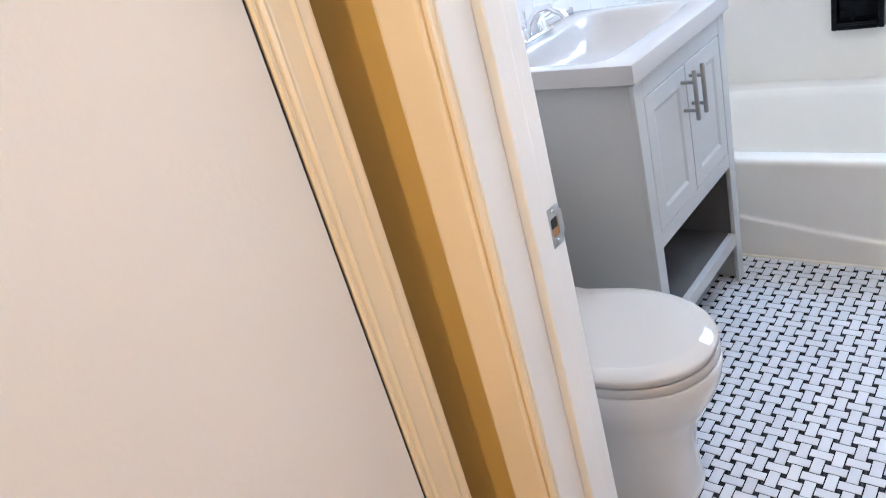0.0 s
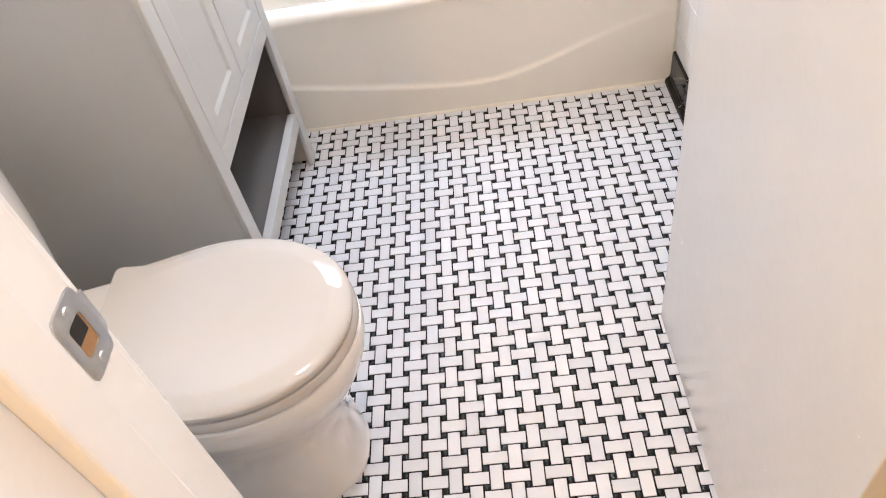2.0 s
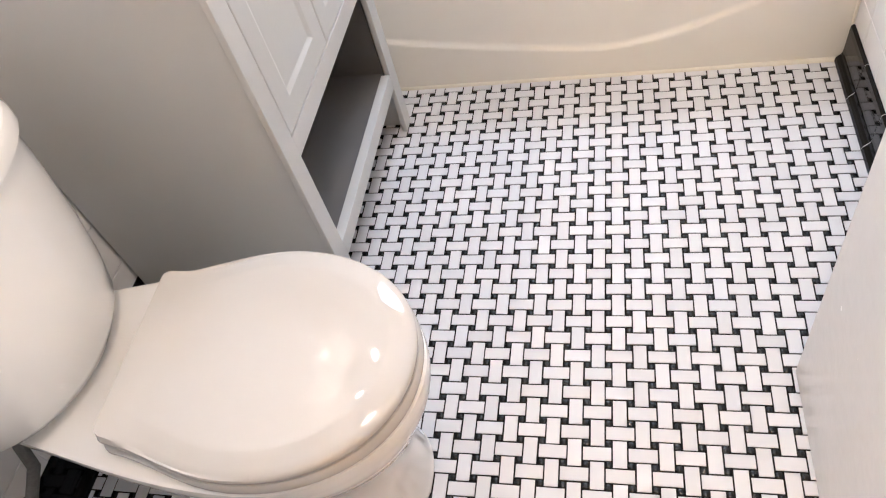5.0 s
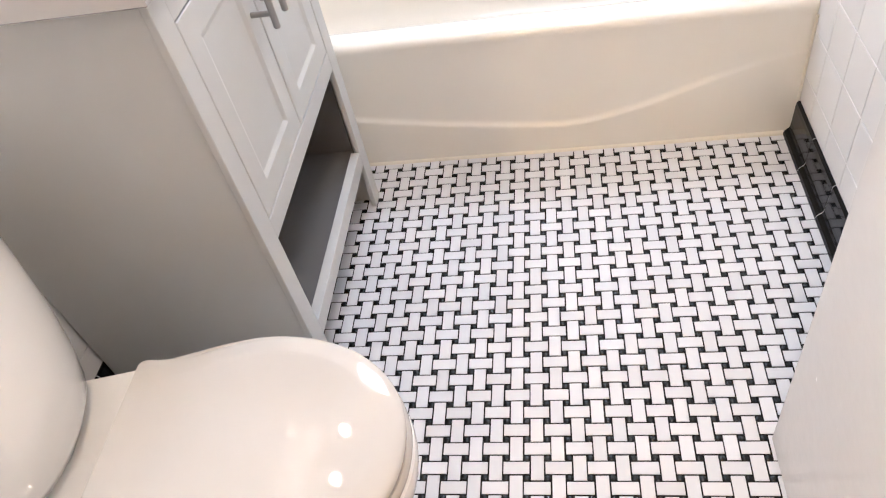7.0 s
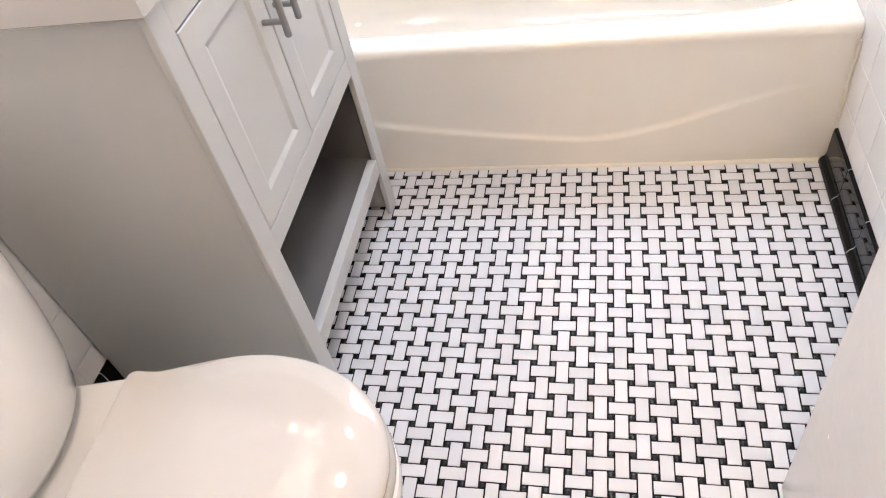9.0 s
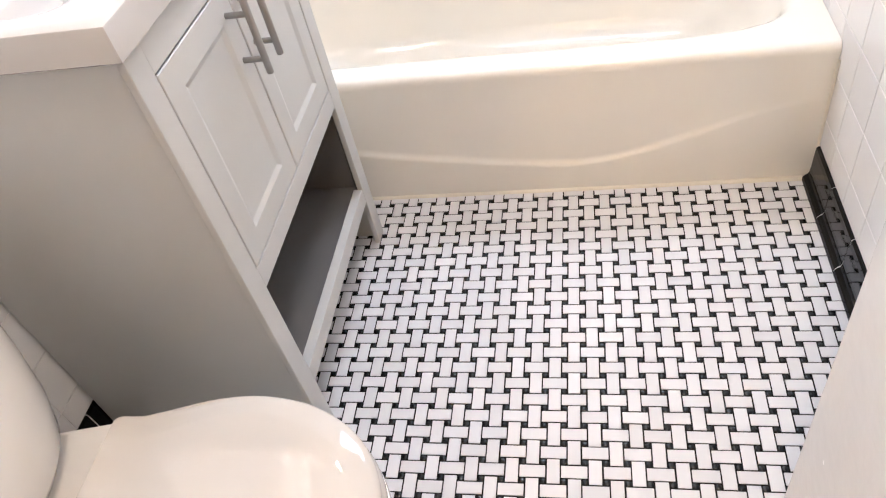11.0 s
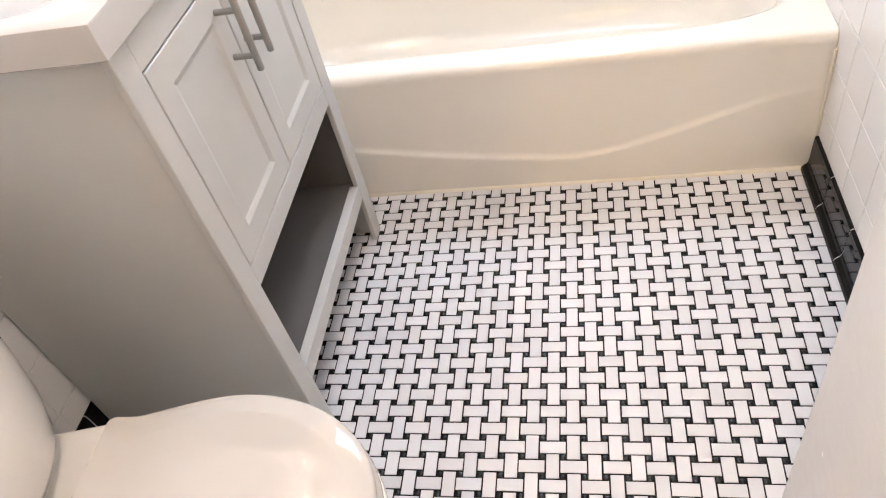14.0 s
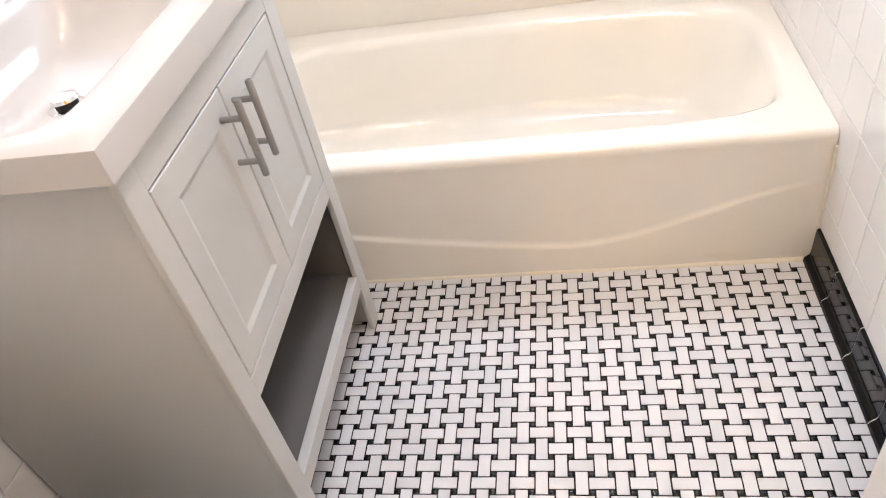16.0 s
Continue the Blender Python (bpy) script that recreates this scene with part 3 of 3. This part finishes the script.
def egg(x_back, x_mid, x_tip, hw_back, hw, z, power=2.0, swell=1.65, corner=0.0):
    """A loop: straight back edge, sides swelling to hw at x_mid, and a rounded front."""
    half = []
    m = K // 2
    for k in range(m + 1):
        s = k / m
        if s < 0.42:
            u = s / 0.42
            if corner:
                u = u ** 1.9
            x = x_back + (x_mid - x_back) * u
            w = hw_back + (hw - hw_back) * math.sin(u * math.pi / 2) ** swell
            if x - x_back < corner:
                w -= corner - math.sqrt(max(0.0, corner ** 2 - (corner - x + x_back) ** 2))
            half.append((x, w))
        else:
            a = (s - 0.42) / 0.58 * math.pi / 2
            half.append((x_mid + (x_tip - x_mid) * math.sin(a) ** (2 / power), hw * max(0.0, math.cos(a)) ** (2 / power)))
    loop = [(x, TY + w, z) for x, w in half] + [(x, TY - w, z) for x, w in reversed(half[:-1])]
    return loop


def eased(rows, n):
    """Rows of numbers with n - 1 more between each two, along a smooth curve."""
    res = []
    for i in range(len(rows) - 1):
        p0, p1, p2, p3 = rows[max(i - 1, 0)], rows[i], rows[i + 1], rows[min(i + 2, len(rows) - 1)]
        for k in range(n):
            t = k / n
            res.append(tuple(0.5 * (2 * b + (c - a) * t + (2 * a - 5 * b + 4 * c - d) * t * t + (3 * b - a - 3 * c + d) * t ** 3) for a, b, c, d in zip(p0, p1, p2, p3)))
    return res + [rows[-1]]


foot_rows = [(-0.66, -0.40, -0.260, 0.106, 0.119, 0.012, 2.3), (-0.66, -0.40, -0.264, 0.104, 0.117, 0.030, 2.3), (-0.67, -0.41, -0.268, 0.102, 0.116, 0.090, 2.3), (-0.68, -0.42, -0.266, 0.100, 0.118, 0.150, 2.25),
             (-0.70, -0.42, -0.254, 0.101, 0.127, 0.205, 2.15), (-0.74, -0.42, -0.234, 0.102, 0.142, 0.255, 2.05), (-0.80, -0.41, -0.211, 0.104, 0.159, 0.300, 2.0), (-0.86, -0.41, -0.195, 0.106, 0.174, 0.340, 2.0), (-0.90, -0.41, -0.189, 0.108, 0.1790, 0.370, 2.0)]
bowl_loops = [egg(-0.66, -0.40, -0.262, 0.105, 0.118, 0.0, 2.3)] + [egg(a, b, c, d, e, z, p) for a, b, c, d, e, z, p in eased(foot_rows, 4)]
bowl_loops += [egg(-0.905, -0.41, -0.1885, 0.108, 0.1795, 0.382, 2.0), egg(-0.905, -0.41, -0.1895, 0.107, 0.1785, 0.3895, 2.0), egg(-0.902, -0.41, -0.1915, 0.104, 0.1765, 0.3912, 2.0), egg(-0.898, -0.41, -0.195, 0.100, 0.173, 0.3918, 2.0), egg(-0.88, -0.41, -0.23, 0.09, 0.14, 0.3920, 2.0)]
part("bowl", loft(bowl_loops), CHINA, toilet, smooth=True)


def lid_loop(inset, z):
    return egg(-0.607 + inset, -0.41, -0.195 - inset, 0.134 - inset, 0.1745 - inset, z, 2.08, 1.7, max(0.006, 0.013 - inset * 0.3))


def lid_top(inset, drop):
    """The lid's upper face: a sloping border round a flat panel that curls up towards the hinges."""
    res = []
    for x, y, z in lid_loop(inset, 0.4441):
        back = smooth01((-0.50 - x) / 0.09)
        res.append((x, y, z - drop * (1 - 0.6 * back) + 3.0 * max(0.0, -0.545 - x) ** 2 - 0.005 * smooth01((-0.34 - x) / 0.22)))
    return res


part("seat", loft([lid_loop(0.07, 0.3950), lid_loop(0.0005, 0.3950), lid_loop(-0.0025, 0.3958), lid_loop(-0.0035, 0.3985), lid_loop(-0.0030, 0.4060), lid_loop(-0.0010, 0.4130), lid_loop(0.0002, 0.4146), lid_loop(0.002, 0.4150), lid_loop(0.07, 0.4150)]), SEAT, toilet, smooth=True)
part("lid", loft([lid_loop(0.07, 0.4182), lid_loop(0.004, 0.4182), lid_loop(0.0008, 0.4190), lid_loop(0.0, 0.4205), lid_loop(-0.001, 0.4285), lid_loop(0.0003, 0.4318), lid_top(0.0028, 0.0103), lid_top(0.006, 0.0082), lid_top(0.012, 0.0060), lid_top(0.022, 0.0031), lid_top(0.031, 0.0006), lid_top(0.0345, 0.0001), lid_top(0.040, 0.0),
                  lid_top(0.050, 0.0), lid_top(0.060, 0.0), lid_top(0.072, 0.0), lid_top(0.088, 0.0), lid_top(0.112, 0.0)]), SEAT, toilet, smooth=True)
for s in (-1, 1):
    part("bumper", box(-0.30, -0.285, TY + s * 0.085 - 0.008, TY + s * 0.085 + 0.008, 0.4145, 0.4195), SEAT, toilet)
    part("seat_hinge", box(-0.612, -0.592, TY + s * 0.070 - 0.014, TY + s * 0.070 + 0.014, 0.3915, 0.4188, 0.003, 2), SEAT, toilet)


def tank_loop(x_front, bow, hw, z, n=4.5, x_back=LEFT + 0.012):
    pts = []
    for k in range(K):
        a = 2 * math.pi * (k + 0.5) / K
        cx = (x_back + x_front) / 2
        x, y = super_ray(cx, TY, cx - x_back, x_front - cx, hw, hw, n, a)
        if x > cx:
            x -= bow * ((y - TY) / hw) ** 2 * (x - cx) / (x_front - cx)
        pts.append((x, y, z))
    return pts


part("tank", loft([tank_loop(-0.705, 0.05, 0.124, 0.3925), tank_loop(-0.676, 0.055, 0.149, 0.408), tank_loop(-0.664, 0.055, 0.164, 0.430), tank_loop(-0.656, 0.055, 0.176, 0.48), tank_loop(-0.652, 0.05, 0.187, 0.56), tank_loop(-0.650, 0.05, 0.198, 0.66), tank_loop(-0.650, 0.05, 0.200, 0.705)]), CHINA, toilet, smooth=True)
part("tank_lid", loft([tank_loop(-0.646, 0.05, 0.204, 0.7065), tank_loop(-0.640, 0.05, 0.210, 0.712), tank_loop(-0.640, 0.05, 0.210, 0.728), tank_loop(-0.644, 0.05, 0.206, 0.736), tank_loop(-0.656, 0.05, 0.192, 0.741), tank_loop(-0.70, 0.05, 0.15, 0.743)]), CHINA, toilet, smooth=True)
for s in (-1, 1):
    part("bolt_cap", tube([(-0.50, TY + s * 0.100, 0.030), (-0.50, TY + s * 0.122, 0.036), (-0.50, TY + s * 0.130, 0.038)], [0.013, 0.011, 0.004], 12), CHINA, toilet, smooth=True)

# water supply: stop valve and hose under the tank
valve = thing("supply_valve", (LEFT + 0.01, -0.845, 0.14), "chrome stop valve with braided hose to the toilet tank", "valve")
part("escutcheon", tube([(LEFT - 0.002, -0.875, 0.15), (LEFT + 0.006, -0.875, 0.15), (LEFT + 0.010, -0.875, 0.15)], [0.028, 0.026, 0.010], 24), CHROME, valve, smooth=True)
part("stub", tube([(LEFT + 0.004, -0.875, 0.15), (LEFT + 0.07, -0.875, 0.15)], 0.008, 12), CHROME, valve, smooth=True)
part("body", tube([(LEFT + 0.075, -0.875, 0.135), (LEFT + 0.075, -0.875, 0.175), (LEFT + 0.075, -0.875, 0.178), (LEFT + 0.075, -0.875, 0.195)], [0.012, 0.012, 0.010, 0.010], 12), CHROME, valve, smooth=True)
part("handle", tube([(LEFT + 0.085, -0.875, 0.15), (LEFT + 0.105, -0.875, 0.15), (LEFT + 0.112, -0.875, 0.15)], [0.006, 0.016, 0.014], 12), CHROME, valve, smooth=True)
hose = [(LEFT + 0.075, -0.875, 0.19), (LEFT + 0.085, -0.885, 0.235), (LEFT + 0.125, -0.885, 0.27), (LEFT + 0.16, -0.862, 0.285), (LEFT + 0.165, -0.825, 0.315), (LEFT + 0.15, -0.80, 0.36), (LEFT + 0.14, -0.79, 0.40)]
part("hose", tube(hose, 0.0095, 12), BRAID, valve, smooth=True)
part("nut", tube([(LEFT + 0.142, -0.792, 0.372), (LEFT + 0.14, -0.79, 0.397)], 0.015, 8), SEAT, valve)

# vanity light over the sink: a nickel bar with three lit bulbs in open glass shades
LX, LZ = LEFT + 0.125, 1.93
fix = thing("vanity_light", (LEFT, MID, LZ + 0.06), "brushed nickel vanity light with three lit bulbs over the sink", "wall lamp")
part("back_plate", box(LEFT - 0.001, LEFT + 0.022, MID - 0.27, MID + 0.27, LZ + 0.045, LZ + 0.125, 0.006, 2), NICKEL, fix)
for k in (-1, 0, 1):
    gy = MID + k * 0.19
    arm = part("arm", tube([(LEFT + 0.018, gy, LZ + 0.085), (LX - 0.03, gy, LZ + 0.088), (LX - 0.006, gy, LZ + 0.080), (LX, gy, LZ + 0.062)], 0.008, 12), NICKEL, fix, smooth=True)
    part("socket", tube([(LX, gy, LZ + 0.072), (LX, gy, LZ + 0.066), (LX, gy, LZ + 0.034), (LX, gy, LZ + 0.030)], [0.012, 0.020, 0.020, 0.016], 16), NICKEL, arm, smooth=True)
    bm = tube([(LX, gy, LZ + z) for z in (0.032, 0.022, 0.014, 0.004, -0.006, -0.014, -0.018)], [0.009, 0.011, 0.015, 0.0175, 0.016, 0.010, 0.003], 20)
    part("bulb", bm, GLOBE, arm, "lit warm bulb", smooth=True)

# unseen flush opal dome, added under the ceiling to brighten upright faces
dome = thing("ceiling_fill", (0.14, -0.80, CEIL), "unseen ceiling dome added as fill light", "ceiling lamp")
part("base", tube([(0.14, -0.80, CEIL + 0.001), (0.14, -0.80, CEIL - 0.022)], 0.160, 40), NICKEL, dome, smooth=True)
part("shade", tube([(0.14, -0.80, CEIL - z) for z in (0.020, 0.040, 0.060, 0.075, 0.083, 0.086)], [0.148, 0.143, 0.122, 0.088, 0.045, 0.008], 40), OPAL, dome, "added glowing opal dome", smooth=True)

# unseen hall wall lamp and hall window frame, both added to carry the hall's light
hl = thing("added_hall_lamp", (HALL_X, -2.42, 1.80), "unseen brass wall lamp added as the hall's warm light source", "wall lamp")
part("back_plate", tube([(HALL_X, -2.42, 1.84), (HALL_X + 0.012, -2.42, 1.84), (HALL_X + 0.018, -2.42, 1.84)], [0.05, 0.046, 0.02], 24), BRASS, hl, smooth=True)
part("arm", tube([(HALL_X + 0.014, -2.42, 1.84), (HALL_X + 0.07, -2.42, 1.87), (HALL_X + 0.09, -2.42, 1.86), (HALL_X + 0.09, -2.42, 1.84)], 0.007, 10), BRASS, hl, smooth=True)
part("socket", tube([(HALL_X + 0.09, -2.42, 1.845), (HALL_X + 0.09, -2.42, 1.80)], 0.016, 16), BRASS, hl)
# made-up window round the hall's fill lamp
hw = thing("fill_window", (1.2, -1.72, 0.85), "added unseen hall window for the side fill light", "window", kind="structure")
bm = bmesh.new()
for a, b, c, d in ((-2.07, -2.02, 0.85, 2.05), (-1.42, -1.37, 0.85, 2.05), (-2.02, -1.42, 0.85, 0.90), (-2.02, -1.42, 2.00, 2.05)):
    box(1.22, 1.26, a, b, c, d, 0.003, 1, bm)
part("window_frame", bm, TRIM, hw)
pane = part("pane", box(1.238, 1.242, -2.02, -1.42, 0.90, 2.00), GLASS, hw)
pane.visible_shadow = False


# ---- black base tiles along the walls ----
BH = 0.102


def base_run(name, coords, to3d, top=BH):
    run = thing(name, to3d(0.0, 0.0, coords[0]), "glossy black ceramic cove base tiles along the wall", "baseboard", kind="structure")
    prof = [(-0.001, 0.0), (0.0225, 0.0), (0.023, 0.006), (0.021, 0.013), (0.0165, 0.0185), (0.012, 0.0215), (0.0095, 0.027), (0.0085, 0.04), (0.0075, 0.085), (0.0065, top - 0.004), (0.003, top), (-0.001, top)]
    for a, b in zip(coords, coords[1:]):
        g = 0.0014
        loops = [[to3d(u, v, a + g) for u, v in prof], [to3d(u, v, b - g) for u, v in prof]]
        part("tile", loft(loops), BASE_TILE, run)
    gp = [(u - 0.0012 if u > 0 else u, v if v < top else v - 0.001) for u, v in prof]
    part("joint", loft([[to3d(u, v, coords[0] + 0.002) for u, v in gp], [to3d(u, v, coords[-1] - 0.002) for u, v in gp]]), BASE_GROUT, run)


def steps(a, b, first, pitch):
    out_, c = [a], first
    while c < b - 0.01:
        if c > a + 0.01:
            out_.append(c)
        c += pitch
    return out_ + [b]


base_run("baseboard", steps(DOOR_Y + 0.001, TUB_Y - 0.004, -1.035, 0.158), lambda u, v, s: (RIGHT - u, s, v))
base_run("baseboard", steps(DOOR_Y + 0.03, TUB_Y - 0.006, -1.00, 0.158), lambda u, v, s: (LEFT + u, s, v), 0.115)
base_run("baseboard", steps(LEFT + 0.03, JAMB_L - 0.091, LEFT + 0.10, 0.158), lambda u, v, s: (s, DOOR_Y + u, v))


# ---- white wall tiles, pitch 114 mm, joints 2 mm ----
def tile_mesh(name, w, h, d, inset, mat):
    """A flat tile lying in x-y, w by h, rising d, with eased edges."""
    bm = bmesh.new()
    a, b = w / 2, h / 2
    loft([[(-a, -b, 0), (a, -b, 0), (a, b, 0), (-a, b, 0)], [(-a, -b, d - inset * 0.6), (a, -b, d - inset * 0.6), (a, b, d - inset * 0.6), (-a, b, d - inset * 0.6)],
          [(-a + inset, -b + inset, d), (a - inset, -b + inset, d), (a - inset, b - inset, d), (-a + inset, b - inset, d)]], cap_first=False, bm=bm)
    bmesh.ops.recalc_face_normals(bm, faces=bm.faces)
    me = bpy.data.meshes.new(name)
    bm.to_mesh(me)
    bm.free()
    me.materials.append(mat)
    return me


WP, Z0 = 0.1145, 0.1735
rng = random.Random(4)


def joined_tiles(name, parent, rects, place, d, inset, mat, label):
    """One mesh of many eased tiles; rects are (u0, u1, v0, v1), place maps (u, v, height) into the world."""
    verts, faces = [], []
    for u0, u1, v0, v1 in rects:
        k = len(verts)
        for q, h in ((0, 0), (0, d - inset * 0.6), (inset, d)):
            verts += [place(u0 + q, v0 + q, h), place(u1 - q, v0 + q, h), place(u1 - q, v1 - q, h), place(u0 + q, v1 - q, h)]
        for r in (0, 4):
            faces += [(k + r + i, k + r + (i + 1) % 4, k + r + 4 + (i + 1) % 4, k + r + 4 + i) for i in range(4)]
        faces.append((k + 8, k + 9, k + 10, k + 11))
    me = bpy.data.meshes.new(name)
    me.from_pydata(verts, [], faces)
    bm = bmesh.new()
    bm.from_mesh(me)
    bmesh.ops.recalc_face_normals(bm, faces=bm.faces)
    bm.to_mesh(me)
    bm.free()
    me.materials.append(mat)
    ob = new(name, me)
    ob.parent = parent
    return tagged(ob, label, kind="stuff")


def cells(a, b, first, pitch, gap):
    """Tile spans between a and b with a joint at first + n * pitch."""
    n = math.floor((a - first) / pitch)
    res = []
    while first + n * pitch < b - 0.004:
        u0, u1 = max(a, first + n * pitch + gap / 2), min(b, first + (n + 1) * pitch - gap / 2)
        if u1 - u0 > 0.006:
            res.append((u0, u1))
        n += 1
    return res


# east wall: the low tiles singly, the rest joined
rows_v = [(BH + 0.001, Z0 - 0.001)] + cells(Z0, 1.90, Z0, WP, 0.002)
cols = cells(DOOR_Y + 0.002, BACK - 0.002, 0.286, WP, 0.002)
rest, shared = [], {}
for v0, v1 in rows_v:
    for u0, u1 in cols:
        if v1 < 1.10 and u0 > -0.75:
            key = (round(u1 - u0, 4), round(v1 - v0, 4))
            if key not in shared:
                shared[key] = tile_mesh("wall_tile", *key, 0.0022, 0.0011, WALL_TILE)
            ob = new("tile", shared[key])
            ob.matrix_basis = Matrix.Translation((RIGHT + 0.0022, (u0 + u1) / 2, (v0 + v1) / 2)) @ Matrix(((0, 0, -1, 0), (1, 0, 0, 0), (0, 1, 0, 0), (0, 0, 0, 1))) @ pose(0, 0, 0, rng.uniform(-0.10, 0.10), rng.uniform(-0.10, 0.10), 0)
            ob.parent = wall_east
        else:
            rest.append((u0, u1, v0, v1))
joined_tiles("tile_field", wall_east, rest, lambda u, v, h: (RIGHT + 0.0022 - h, u, v), 0.0022, 0.0011, WALL_TILE_REST, "white square wall tiles")
rest = [(u0, u1, v0, v1) for v0, v1 in rows_v for u0, u1 in cells(DOOR_Y + 0.002, BACK - 0.002, 0.286, WP, 0.002)]
joined_tiles("tile_field", wall_west, rest, lambda u, v, h: (LEFT - 0.0022 + h, u, v), 0.0022, 0.0011, WALL_TILE_REST, "white square wall tiles")
# ---- basket-weave floor: white 24 x 48 mm tiles and black 11 mm dots ----
TW, TL, TH = 0.0232, 0.0472, 0.0030
X0, X1, Y0, Y1 = LEFT + 0.022, RIGHT - 0.0225, HALL_Y + 0.105, TUB_Y - 0.004
mesh_h = tile_mesh("tile_across", TL, TW, TH, 0.0007, TILE)
mesh_v = tile_mesh("tile_along", TW, TL, TH, 0.0007, TILE)
DOME = ((1.0, 0.0), (1.0, 0.0020), (0.80, 0.0029), (0.40, 0.0034), (0.10, 0.00355))
EIGHT = [(1, 0.55), (0.55, 1), (-0.55, 1), (-1, 0.55), (-1, -0.55), (-0.55, -1), (0.55, -1), (1, -0.55)]
DR = 0.0059                          # half the width of a dot
bm = loft([[(q * DR * cx, q * DR * cy, h) for cx, cy in EIGHT] for q, h in DOME], cap_first=False)
bmesh.ops.recalc_face_normals(bm, faces=bm.faces)
mesh_d = bpy.data.meshes.new("dot")
for f in bm.faces:
    f.smooth = True
bm.to_mesh(mesh_d)
bm.free()
mesh_d.materials.append(DOT)
rest, dots = [], []
for i in range(-27, 17):
    for j in range(-11, 32):
        cx, cy = (i + 0.5) * P, -(j + 0.5) * P
        w, h = (TL, TW) if (i + j) % 2 == 0 else (TW, TL)
        u0, u1, v0, v1 = max(X0, cx - w / 2), min(X1, cx + w / 2), max(Y0, cy - h / 2), min(Y1, cy + h / 2)
        if u1 - u0 > 0.004 and v1 - v0 > 0.003:
            whole = u1 - u0 > w - 1e-6 and v1 - v0 > h - 1e-6
            if whole and -0.20 < cx < 0.32 and -0.90 < cy < -0.10:
                ob = new("tile", mesh_h if (i + j) % 2 == 0 else mesh_v)
                ob.matrix_basis = pose(cx + rng.uniform(-0.0004, 0.0004), cy + rng.uniform(-0.0004, 0.0004), 0, rng.uniform(-0.25, 0.25), rng.uniform(-0.25, 0.25), rng.uniform(-0.4, 0.4))
                ob.parent = floor
            else:
                a, b = rng.uniform(-0.0003, 0.0003), rng.uniform(-0.0003, 0.0003)
                rest.append((u0 + a, u1 + a, v0 + b, v1 + b))
        dx, dy = i * P, -j * P
        if X0 + 0.006 < dx < X1 - 0.006 and Y0 + 0.006 < dy < Y1 - 0.006:
            if -0.20 < dx < 0.32 and -0.90 < dy < -0.10:
                ob = new("dot", mesh_d)
                ob.matrix_basis = pose(dx + rng.uniform(-0.0006, 0.0006), dy + rng.uniform(-0.0006, 0.0006), 0, rng.uniform(-1, 1), rng.uniform(-1, 1), rng.uniform(-4, 4))
                ob.parent = floor
            else:
                dots.append((dx, dy))
joined_tiles("tile_field", floor, rest, lambda u, v, h: (u, v, h), TH, 0.0007, TILE_REST, "white rectangular mosaic tiles")
verts, faces = [], []
for dx, dy in dots:
    k = len(verts)
    a = rng.uniform(-0.07, 0.07)
    for q, h in DOME:
        for cx, cy in EIGHT:
            verts.append((dx + q * DR * (cx - a * cy), dy + q * DR * (cy + a * cx), h))
    for r in range(0, 8 * (len(DOME) - 1), 8):
        faces += [(k + r + e, k + r + (e + 1) % 8, k + r + 8 + (e + 1) % 8, k + r + 8 + e) for e in range(8)]
    faces.append(tuple(range(k + 8 * (len(DOME) - 1), k + 8 * len(DOME))))
me = bpy.data.meshes.new("dot_field")
me.from_pydata(verts, [], faces)
me.materials.append(DOT)
me.polygons.foreach_set("use_smooth", [True] * len(me.polygons))
ob = new("dot_field", me)
ob.parent = floor
tagged(ob, "black square mosaic dots", kind="stuff")
